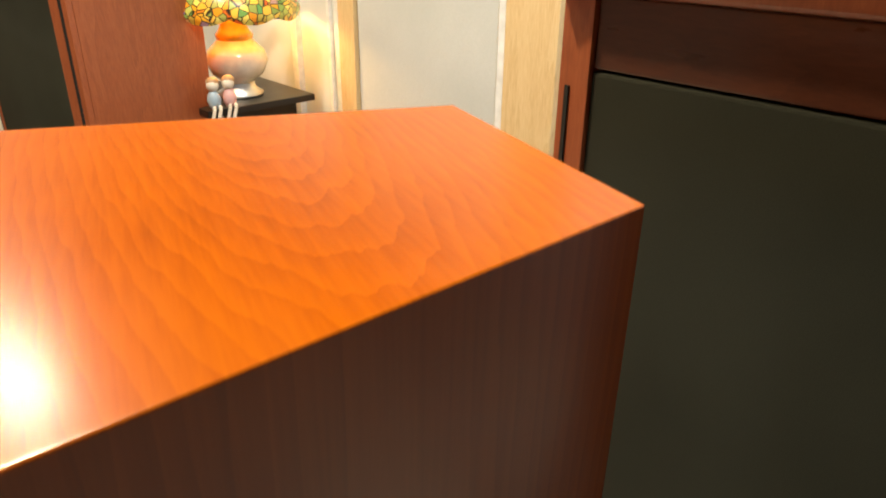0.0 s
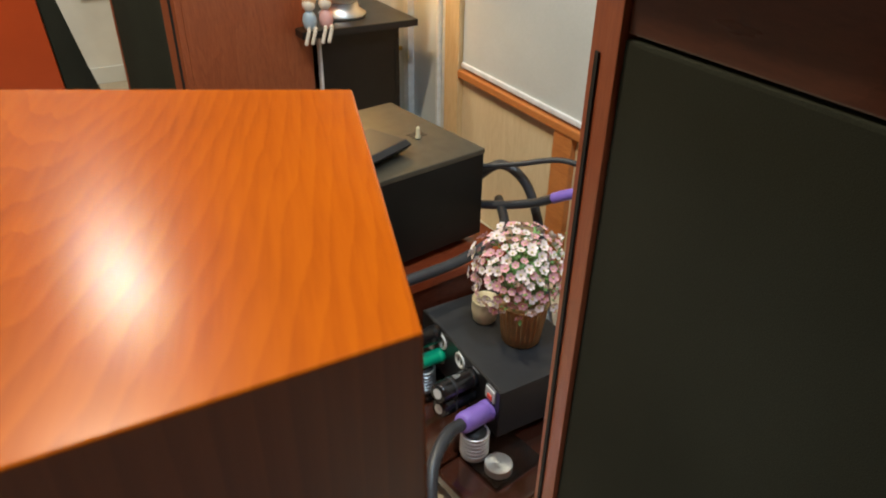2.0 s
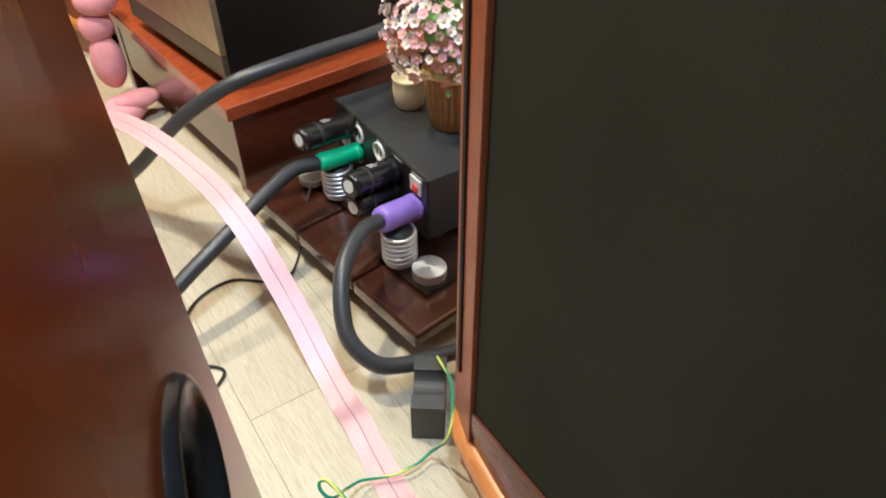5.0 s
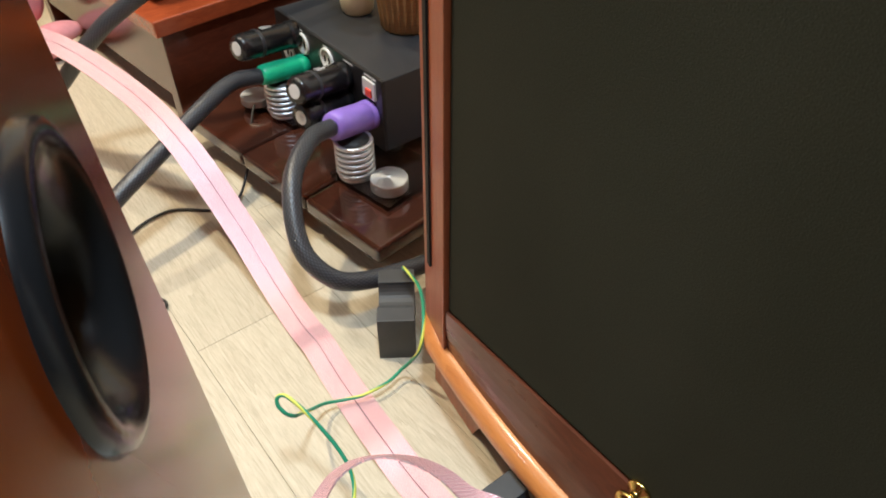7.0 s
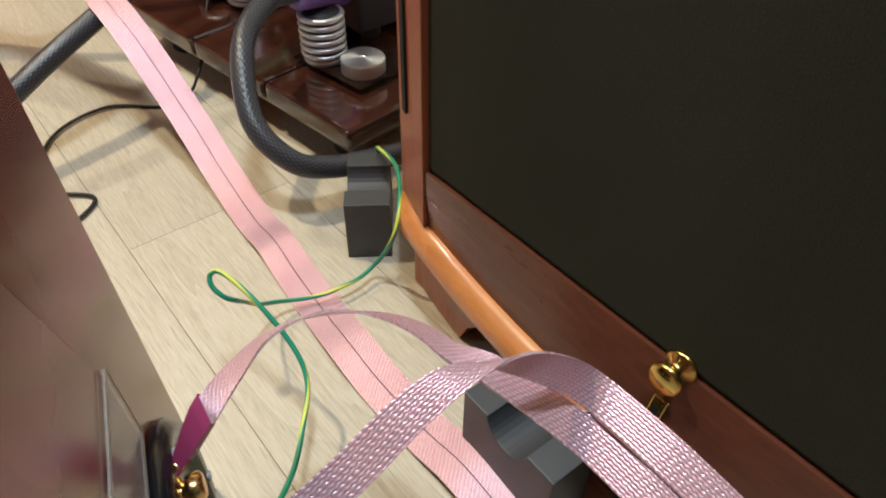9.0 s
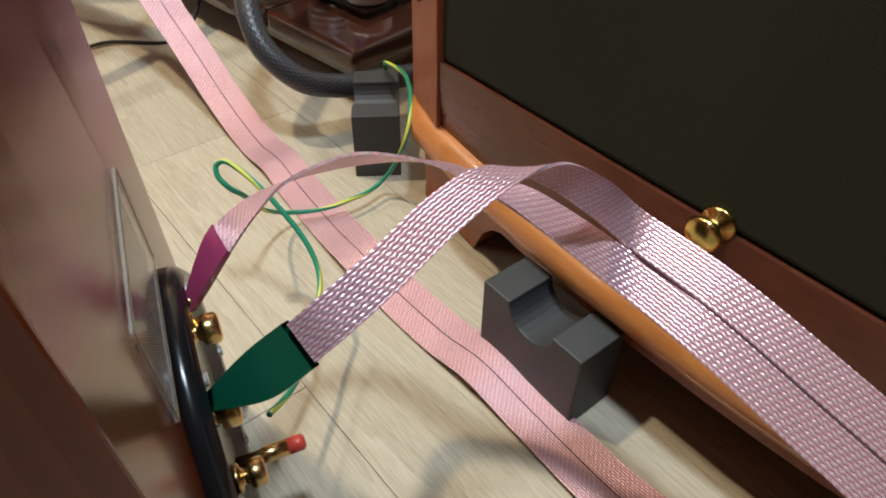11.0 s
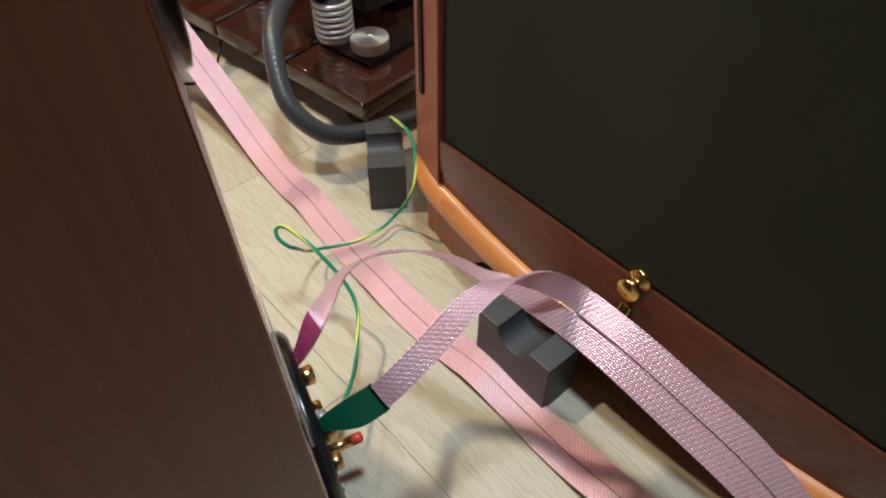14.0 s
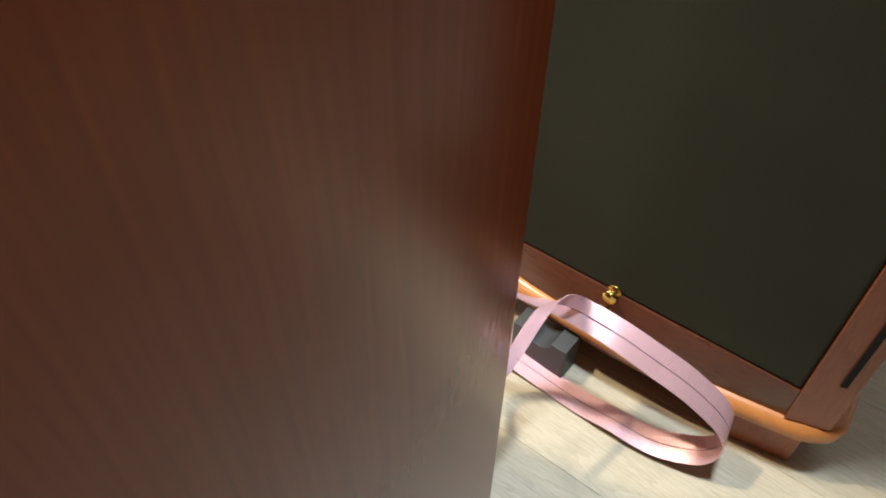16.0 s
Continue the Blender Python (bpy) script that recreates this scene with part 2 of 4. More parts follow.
def plain(name, colour, rough, metal=0.0, coat=0.0, mottle=0.12, scale=30.0, relief=0.05):
    """A near plain surface with faint mottling and relief."""
    m = mat(name, colour, rough, metal, coat)
    vec = coords(m)
    n = node(m, "ShaderNodeTexNoise", Scale=scale, Detail=5.0)
    link(m, vec, n.inputs["Vector"])
    lo, hi = [c * (1 - mottle) for c in colour], [min(1, c * (1 + mottle)) for c in colour]
    into(m, ramp(m, n.outputs["Fac"], ((0.3, lo), (0.7, hi))), "Base Color")
    vary_rough(m, vec, scale * 0.4, max(0.02, rough - 0.06), rough + 0.06)
    fine = node(m, "ShaderNodeTexNoise", Scale=scale * 14, Detail=2.0)
    link(m, vec, fine.inputs["Vector"])
    bump(m, fine.outputs["Fac"], relief, 0.0005)
    return m


seam_thread = plain("seam_thread", (0.10, 0.045, 0.055), 0.6)
# brown picked to cut bounce and reflections from the unseen ceiling
ceiling_boards = wood("ceiling_boards", (0.17, 0.095, 0.045), (0.24, 0.14, 0.065), (0.30, 0.18, 0.09), (6, 0.8, 6), (0.5, 0.65), 0.0, 1.2)
wall_paint = plain("wall_paint", (0.74, 0.74, 0.70), 0.8, scale=4.0)
white_frame = plain("white_frame_paint", (0.80, 0.81, 0.80), 0.4)
panel_white = plain("pale_grey_panel", (0.66, 0.69, 0.68), 0.45, scale=3.0)
blind_cloth = cloth("roller_blind", (0.52, 0.54, 0.52), (0.66, 0.67, 0.65), 500.0)
black_paint = plain("black_powder_coat", (0.026, 0.027, 0.030), 0.42, relief=0.2)
black_case = plain("black_anodised_case", (0.007, 0.007, 0.0065), 0.42, relief=0.12)
black_case.node_tree.nodes["Principled BSDF"].inputs["Specular IOR Level"].default_value = 0.28
black_satin = plain("black_satin_wood", (0.012, 0.011, 0.011), 0.35)
black_plastic = plain("black_plastic", (0.010, 0.010, 0.011), 0.25, coat=0.2)
grey_block = plain("charcoal_plastic", (0.045, 0.047, 0.050), 0.5, relief=0.15)
rubber = plain("black_rubber", (0.012, 0.012, 0.013), 0.55)
bronze = plain("champagne_aluminium", (0.42, 0.36, 0.25), 0.38, 0.85)
top_grey = plain("grey_bronze_lid", (0.115, 0.105, 0.082), 0.42, 0.6)
steel = plain("brushed_steel", (0.74, 0.77, 0.80), 0.40, 1.0)
turned_steel = plain("turned_aluminium", (0.80, 0.85, 0.90), 0.42, 1.0, relief=0.0)
tg = node(turned_steel, "ShaderNodeTangent")
tg.direction_type, tg.axis = "RADIAL", "Z"
turned_steel.node_tree.nodes["Principled BSDF"].inputs["Anisotropic"].default_value = 0.65
into(turned_steel, tg.outputs[0], "Tangent")
brass = plain("polished_brass", (0.72, 0.50, 0.16), 0.2, 1.0)
gold = plain("gold_contact", (0.75, 0.48, 0.20), 0.25, 1.0)
green_tape = plain("green_sleeve", (0.006, 0.16, 0.085), 0.3, coat=0.3)
bright_green = plain("bright_green_sleeve", (0.01, 0.42, 0.22), 0.35, coat=0.2)
purple_tape = plain("purple_sleeve", (0.27, 0.17, 0.62), 0.35, coat=0.2)
magenta_tape = plain("magenta_sleeve", (0.36, 0.045, 0.12), 0.3, coat=0.3)
cream = plain("cream_glaze", (0.70, 0.62, 0.42), 0.35)
white_metal = plain("white_bracket", (0.75, 0.76, 0.78), 0.4)
# near-black that paints the shade inside slots, holes and the gap under the cabinet
recess_shade = plain("dark_recess", (0.008, 0.007, 0.006), 0.9)
grey_print = plain("silver_print", (0.55, 0.55, 0.55), 0.5)
red_light = plain("red_rocker", (0.75, 0.08, 0.05), 0.3)
outlet_face = plain("outlet_face", (0.60, 0.60, 0.58), 0.4)
wicker = wood("wicker", (0.20, 0.10, 0.035), (0.36, 0.20, 0.075), (0.50, 0.30, 0.13), (2, 2, 30), (0.5, 0.7), 0.0, 3.0)
leaf_green = plain("artificial_leaf", (0.14, 0.28, 0.08), 0.5, mottle=0.4)
petal = plain("petal", (0.82, 0.70, 0.68), 0.7)
petal_pink = plain("pink_petal", (0.70, 0.36, 0.40), 0.7)
yellow_eye = plain("yellow_eye", (0.62, 0.52, 0.22), 0.7)
porcelain = plain("lamp_porcelain", (0.80, 0.74, 0.62), 0.15, coat=0.5)
red_amber = plain("amber_glaze", (0.62, 0.34, 0.05), 0.2, coat=0.5)
plush_pink = plain("pink_plush", (0.72, 0.30, 0.34), 0.9, relief=0.5)
red_lacquer = plain("red_orange_lacquer", (0.42, 0.055, 0.010), 0.35, scale=6.0)
doll_white = plain("figurine_cream", (0.75, 0.70, 0.62), 0.4)
doll_pink = plain("figurine_pink", (0.72, 0.42, 0.42), 0.4)
doll_blue = plain("figurine_blue", (0.38, 0.50, 0.62), 0.4)
doll_hair = plain("figurine_tan", (0.45, 0.27, 0.14), 0.5)


def glass_mat(name, colour, rough=0.02):
    m = mat(name, colour, rough)
    b = m.node_tree.nodes["Principled BSDF"]
    b.inputs["Transmission Weight"].default_value = 1.0
    b.inputs["IOR"].default_value = 1.45
    return m


acrylic = mat("clear_acrylic", (0.85, 0.80, 0.74), 0.06)
acrylic.node_tree.nodes["Principled BSDF"].inputs["Alpha"].default_value = 0.28
clear_glass = glass_mat("clear_glass", (0.9, 0.95, 0.93))


def woven(name, colour, dark, cell):
    """Braided sleeve: fine diagonal strands from the UV map in metres."""
    m = mat(name, colour, 0.36, 0.25)
    tc = node(m, "ShaderNodeTexCoord")
    waves = []
    for ang in (0.5, -0.5):
        mp = node(m, "ShaderNodeMapping")
        mp.inputs["Rotation"].default_value = (0, 0, ang)
        link(m, tc.outputs["UV"], mp.inputs["Vector"])
        w = node(m, "ShaderNodeTexWave", Scale=1.0 / cell)
        w.bands_direction = "X"
        link(m, mp.outputs["Vector"], w.inputs["Vector"])
        waves.append(w.outputs["Fac"])
    mx = node(m, "ShaderNodeMath")
    mx.operation = "MULTIPLY"
    link(m, waves[0], mx.inputs[0])
    link(m, waves[1], mx.inputs[1])
    big = node(m, "ShaderNodeTexNoise", Scale=14.0, Detail=3.0)
    link(m, tc.outputs["UV"], big.inputs["Vector"])
    ad = node(m, "ShaderNodeMath")
    ad.operation = "MULTIPLY_ADD"
    ad.inputs[1].default_value = 0.25
    link(m, big.outputs["Fac"], ad.inputs[0])
    link(m, mx.outputs[0], ad.inputs[2])
    into(m, ramp(m, ad.outputs[0], ((0.05, dark), (0.5, colour))), "Base Color")
    bump(m, mx.outputs[0], 0.35, 0.0006)
    return m


def braid(name, bright, mid, dark, length, height):
    """Flat braid: rows of short glinting strands between wavy dark grooves, from the UV map in metres (across, along)."""
    m = mat(name, mid, 0.34, 0.45)
    tc1 = node(m, "ShaderNodeTexCoord")
    sep = node(m, "ShaderNodeSeparateXYZ")
    link(m, tc1.outputs["UV"], sep.inputs[0])

    def calc(op, a, b=None, c=None):
        n = node(m, "ShaderNodeMath")
        n.operation = op
        for k, v in enumerate((a, b, c)):
            if v is None:
                continue
            if isinstance(v, (int, float)):
                n.inputs[k].default_value = v
            else:
                link(m, v, n.inputs[k])
        return n.outputs[0]

    u, v = sep.outputs["X"], sep.outputs["Y"]
    turn = calc("MULTIPLY", v, 2 * math.pi / length)
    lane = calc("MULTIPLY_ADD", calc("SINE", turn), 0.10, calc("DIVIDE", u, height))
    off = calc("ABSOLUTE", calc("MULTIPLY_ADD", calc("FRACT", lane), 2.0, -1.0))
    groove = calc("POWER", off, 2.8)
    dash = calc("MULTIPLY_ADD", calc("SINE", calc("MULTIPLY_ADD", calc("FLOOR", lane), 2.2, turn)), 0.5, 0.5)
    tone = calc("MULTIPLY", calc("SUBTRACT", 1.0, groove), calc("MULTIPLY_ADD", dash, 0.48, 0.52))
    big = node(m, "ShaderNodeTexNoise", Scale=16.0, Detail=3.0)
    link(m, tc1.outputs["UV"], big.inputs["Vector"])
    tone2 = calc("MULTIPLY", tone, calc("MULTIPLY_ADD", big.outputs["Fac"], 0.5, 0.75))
    # strand glints and groove shade are painted into the base colour
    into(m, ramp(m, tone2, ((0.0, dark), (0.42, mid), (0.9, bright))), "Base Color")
    into(m, calc("MULTIPLY_ADD", groove, 0.3, 0.27), "Roughness")
    bump(m, tone, 0.55, 0.0006)
    return m


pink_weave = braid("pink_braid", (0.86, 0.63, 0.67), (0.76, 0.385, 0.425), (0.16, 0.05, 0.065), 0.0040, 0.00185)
black_weave = woven("black_braid", (0.055, 0.058, 0.066), (0.016, 0.017, 0.02), 0.012)
black_weave.node_tree.nodes["Principled BSDF"].inputs["Metallic"].default_value = 0.0

# two-colour earth wire: green with a yellow stripe that winds slowly round it
earth_wire_mat = mat("green_yellow_insulation", (0.02, 0.30, 0.16), 0.4)
tc = node(earth_wire_mat, "ShaderNodeTexCoord")
mp = node(earth_wire_mat, "ShaderNodeMapping")
mp.inputs["Rotation"].default_value = (0, 0, 0.12)
link(earth_wire_mat, tc.outputs["UV"], mp.inputs["Vector"])
wv = node(earth_wire_mat, "ShaderNodeTexWave", Scale=22.0)
wv.bands_direction = "X"
link(earth_wire_mat, mp.outputs["Vector"], wv.inputs["Vector"])
into(earth_wire_mat, ramp(earth_wire_mat, wv.outputs["Fac"], ((0.80, (0.015, 0.27, 0.15)), (0.88, (0.62, 0.66, 0.10)))), "Base Color")

# oak laminate boards
plank_mat = wood("oak_laminate", (0.31, 0.26, 0.185), (0.50, 0.435, 0.325), (0.63, 0.565, 0.455), (14, 1.0, 4), (0.3, 0.42), 0.05, 2.2)
oi = node(plank_mat, "ShaderNodeObjectInfo")
hsv = node(plank_mat, "ShaderNodeHueSaturation")
pb = plank_mat.node_tree.nodes["Principled BSDF"]
base_from = pb.inputs["Base Color"].links[0].from_socket
mr = node(plank_mat, "ShaderNodeMapRange")
mr.inputs["To Min"].default_value, mr.inputs["To Max"].default_value = 0.94, 1.05
link(plank_mat, oi.outputs["Random"], mr.inputs["Value"])
link(plank_mat, mr.outputs["Result"], hsv.inputs["Value"])
link(plank_mat, base_from, hsv.inputs["Color"])
link(plank_mat, hsv.outputs["Color"], pb.inputs["Base Color"])

# stained glass of the lamp shade, lit from inside
shade_mat = mat("stained_glass", (0.7, 0.35, 0.06), 0.3)
vv = coords(shade_mat)
vo = node(shade_mat, "ShaderNodeTexVoronoi", Scale=44.0)
link(shade_mat, vv, vo.inputs["Vector"])
sc = ramp(shade_mat, vo.outputs["Color"], ((0.1, (0.75, 0.10, 0.02)), (0.3, (0.9, 0.42, 0.03)), (0.5, (0.95, 0.72, 0.15)), (0.68, (0.12, 0.35, 0.10)), (0.82, (0.85, 0.45, 0.06)), (0.95, (0.10, 0.10, 0.55))))
lead_lines = node(shade_mat, "ShaderNodeTexVoronoi", Scale=44.0)
lead_lines.feature = "DISTANCE_TO_EDGE"
link(shade_mat, vv, lead_lines.inputs["Vector"])
lead_mix = node(shade_mat, "ShaderNodeMix")
lead_mix.data_type = "RGBA"
link(shade_mat, ramp(shade_mat, lead_lines.outputs["Distance"], ((0.03, (0, 0, 0)), (0.07, (1, 1, 1)))), lead_mix.inputs["Factor"])
lead_mix.inputs[6].default_value = (0.03, 0.02, 0.01, 1)
link(shade_mat, sc, lead_mix.inputs[7])
into(shade_mat, lead_mix.outputs[2], "Base Color")
into(shade_mat, lead_mix.outputs[2], "Emission Color")
shade_mat.node_tree.nodes["Principled BSDF"].inputs["Emission Strength"].default_value = 0.16


# ---- setting ----
def structure(name, bm, material, label, category):
    return tagged(part(name, bm, material), label, category, kind="structure")


# south and west walls are unseen; their distance is set to weaken bounce light
XW, XE, YS, YN, H = -4.0, 1.75, -3.5, 6.35, 2.4
ceiling = structure("ceiling", bx(XW - 0.1, XE + 0.1, YS - 0.1, YN + 0.1, H, H + 0.1, 0), ceiling_boards, "unseen ceiling over the listening room, browned to dim bounce and reflections", "ceiling")
structure("wall_north", bx(XW - 0.1, XE + 0.1, YN, YN + 0.1, 0, H, 0), wall_paint, "off-white painted wall with a socket", "wall")
structure("wall_south", bx(XW - 0.1, XE + 0.1, YS - 0.1, YS, 0, H, 0), wall_paint, "unseen off-white wall behind the camera, set far off", "wall")
structure("wall_west", bx(XW - 0.1, XW, YS, YN, 0, H, 0), wall_paint, "unseen off-white side wall, set far off", "wall")
structure("wall_east", bx(XE + 0.03, XE + 0.13, YS, YN, 0, H, 0), wall_paint, "pale wall behind the window frame", "wall")
structure("baseboard", bx(XW, XE, YN - 0.015, YN, 0, 0.08, 0.003), panel_white, "grey-white baseboard along the wall", "baseboard")

# window on the east wall: pine posts, roller blind, ply panel below
window = thing("window_1", (XE, 4.1, 0), "pine-framed window with a lowered grey roller blind", "window", kind="structure")
part("post", bx(XE - 0.05, XE + 0.03, 4.42, 4.505, 0, H, 0.003), pine, window, "knotty pine post")
part("post", bx(XE - 0.05, XE + 0.03, 3.60, 3.772, 0, H, 0.003), pine, window, "knotty pine post")
part("roller_blind", bx(XE - 0.035, XE - 0.029, 3.803, 4.415, 0.50, H, 0.001), blind_cloth, window, "grey-white roller blind, let down")
part("blind_bar", bx(XE - 0.042, XE - 0.024, 3.803, 4.415, 0.486, 0.502, 0.004), white_metal, window)
part("window_sill", bx(XE - 0.052, XE + 0.03, 3.773, 4.419, 0.455, 0.478, 0.003), moulding_wood, window, "orange-brown sill edge")
part("panel", bx(XE - 0.03, XE + 0.03, 3.773, 4.419, 0.0, 0.4545, 0.001), pine_panel, window, "pale plywood panel")
part("inner_post", bx(XE - 0.048, XE + 0.03, 3.848, 3.924, 0.0, 0.4545, 0.003), moulding_wood, window, "red-brown upright below the sill")
part("edge_strip", bx(XE - 0.045, XE + 0.03, 3.773, 3.80, 0.482, H, 0.003), white_frame, window, "white frame strip")

door = thing("door_1", (XE, 4.8, 0), "pale grey sliding door with white metal frame strips", "door", kind="structure")
part("door_panel", bx(XE - 0.005, XE + 0.03, 4.505, 5.3, 0, H, 0.001), panel_white, door)
for yy in (4.52, 4.80):
    part("frame_strip", bx(XE - 0.03, XE - 0.005, yy, yy + 0.035, 0, H, 0.003), white_frame, door, "white frame strip")
part("frame_strip", bx(XE - 0.02, XE - 0.005, 4.60, 4.615, 0, H, 0.002), white_frame, door, "white frame strip")
part("door_knob", lathe([(0, 0), (0.008, 0), (0.008, 0.018), (0.014, 0.022), (0.014, 0.03), (0, 0.033)], 20, pose(XE - 0.005, 4.90, 0.42, 0, -90)), brass, door, "small brass knob")

# ---- tapered cherry loudspeaker ----
BN, BF = Vector((0.685, 2.733, 0)), Vector((0.753, 2.954, 0))
LEAN = Vector((-0.0410, -0.026, 1.017))
BU, BV = (BF - BN).normalized(), LEAN.normalized()
BOUT = BU.cross(BV).normalized()


def on_back(s, z, out=0.0):
    return BN + BU * s + BV * z + BOUT * out


def back_frame(s, z, out=0.0):
    m = Matrix((BU, BV, BOUT)).transposed().to_4x4()
    m.translation = on_back(s, z, out)
    return m


low = [BN, BF, Vector((0.316, 3.183, 0)), Vector((0.22, 2.741, 0))]
box_ob = thing("loudspeaker", (0.48, 2.9, 0), "glossy cherry-veneered tapered loudspeaker leaning back, seen from behind", "loudspeaker", "tapered loudspeakers")
bm = prism([p + Vector((0, 0, 0.002)) for p in low], [Vector((0.641, 2.7045, 1.017)), Vector((0.7155, 2.9305, 1.017)), low[2] + LEAN, low[3] + LEAN], 0.0018, 3)
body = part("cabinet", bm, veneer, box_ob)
# reflex port in the back
port = part("reflex_port", lathe([(0.0, -0.12), (0.037, -0.12), (0.037, -0.03), (0.040, -0.008), (0.047, 0.002), (0.054, 0.0075), (0.060, 0.006), (0.062, 0.0)], 48, back_frame(0.114, 0.530)), black_plastic, box_ob, "round black flared reflex port", True)
cut = bpy.data.objects.new("port_cut", bpy.data.meshes.new("port_cut"))
cb = lathe([(0, -0.2), (0.054, -0.2), (0.054, 0.05), (0, 0.05)], 48, back_frame(0.114, 0.530))
cb.to_mesh(cut.data)
cb.free()
md = body.modifiers.new("port_hole", "BOOLEAN")
md.object, md.operation, md.solver = cut, "DIFFERENCE", "EXACT"
scene.collection.objects.link(cut)
dg = bpy.context.evaluated_depsgraph_get()
made = bpy.data.meshes.new_from_object(body.evaluated_get(dg))
body.modifiers.clear()
body.data = made
bpy.data.objects.remove(cut)
# the upright panels are more polished; shade on them is put into a darker colour
made.materials.append(veneer_polished_shaded)
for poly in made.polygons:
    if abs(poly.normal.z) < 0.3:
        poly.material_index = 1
# terminal plate
TS, TZ = 0.116, 0.122
plate = part("terminal_plate", lathe([(0, 0.004), (0.066, 0.004), (0.070, 0.010), (0.078, 0.011), (0.083, 0.006), (0.083, 0.0), (0, 0.0)], 56, back_frame(TS, TZ)), black_plastic, box_ob, "round black terminal plate", True)
for ds, dz, mt in ((0.016, 0.050, gold), (-0.030, 0.044, gold), (0.030, -0.028, gold), (-0.02, -0.03, gold), (0.004, 0.0, steel)):
    post = part("binding_post", lathe([(0, 0), (0.008, 0), (0.008, 0.003), (0.0045, 0.004), (0.0045, 0.007), (0.0075, 0.008), (0.008, 0.010), (0.008, 0.015), (0.006, 0.0165), (0, 0.0165)], 20, back_frame(TS + ds, TZ + dz, 0.004)), mt, plate, "gold-plated binding post", True)
for k in range(8):
    a = 2 * math.pi * (k + 0.5) / 8
    part("screw", lathe([(0, 0.0125), (0.003, 0.0125), (0.0034, 0.0115), (0.0034, 0.009), (0, 0.009)], 10, back_frame(TS + 0.074 * math.cos(a), TZ + 0.074 * math.sin(a))), steel, plate)
part("earth_plug", lathe([(0, 0), (0.004, 0), (0.004, 0.014), (0.005, 0.016), (0.005, 0.030), (0, 0.030)], 18, back_frame(TS + 0.004, TZ - 0.055, 0.004)), [gold], plate, "brass plug with an orange-red end", True)
part("plug_tip", lathe([(0, 0.0302), (0.0051, 0.0302), (0.0051, 0.038), (0.0035, 0.040), (0, 0.040)], 18, back_frame(TS + 0.004, TZ - 0.055, 0.004)), red_light, plate, "orange-red plug end", True)
# clear name plaque above the terminals, its print too small to read
pl = bx(-0.047, 0.047, -0.026, 0.026, 0, 0.0012, 0.0003)
pl.transform(back_frame(0.102, 0.237, 0.0008))
plaque = part("plaque", pl, acrylic, box_ob, "clear acrylic plaque with a fine frame line")
for (a0, a1, b0, b1) in ((-0.047, 0.047, 0.0254, 0.026), (-0.047, 0.047, -0.026, -0.0254), (-0.047, -0.0464, -0.026, 0.026), (0.0464, 0.047, -0.026, 0.026)):
    e = bx(a0, a1, b0, b1, 0.0022, 0.0026, 0)
    e.transform(back_frame(0.102, 0.237))
    part("frame_line", e, bronze, plaque)
# front with a dark cloth grille (faces away from the near view)
FA, FB = low[3], low[2]
fu = (FB - FA).normalized()
fo = Vector((-fu.y, fu.x, 0))
gb = prism([FA + fu * 0.02 + Vector((0, 0, 0.03)) + LEAN * 0.03 + fo * 0.003, FB - fu * 0.02 + Vector((0, 0, 0.0)) + LEAN * 0.06 + fo * 0.003, FB - fu * 0.02 + LEAN * 0.06 + fo * 0.02, FA + fu * 0.02 + LEAN * 0.06 + fo * 0.02],
           [FA + fu * 0.02 + LEAN * 0.97 + fo * 0.003, FB - fu * 0.02 + LEAN * 0.97 + fo * 0.003, FB - fu * 0.02 + LEAN * 0.97 + fo * 0.02, FA + fu * 0.02 + LEAN * 0.97 + fo * 0.02], 0.002)
part("grille", gb, grille_cloth, box_ob, "black cloth grille")
# its pair across the room
pair = thing("loudspeaker", (0.4, 4.8, 0), "red-orange lacquered loudspeaker draped with a dark cloth on its front", "loudspeaker", "tapered loudspeakers")
part("cabinet", prism([(0.63, 4.60, 0.001), (0.72, 4.92, 0.001), (0.20, 5.02, 0.001), (0.14, 4.62, 0.001)], [(0.572, 4.60, 1.02), (0.60, 4.92, 1.02), (0.14, 5.02, 1.02), (0.08, 4.62, 1.02)], 0.002), red_lacquer, pair)
part("cloth_cover", prism([(0.634, 4.598, 0.05), (0.80, 4.90, 0.05), (0.78, 4.92, 0.05), (0.64, 4.62, 0.05)], [(0.575, 4.598, 1.0), (0.555, 4.90, 1.0), (0.54, 4.92, 1.0), (0.58, 4.62, 1.0)], 0.004), grille_cloth, pair, "dark grey cloth")

# ---- large floor-standing loudspeaker with lockable grille ----
TY = 2.739


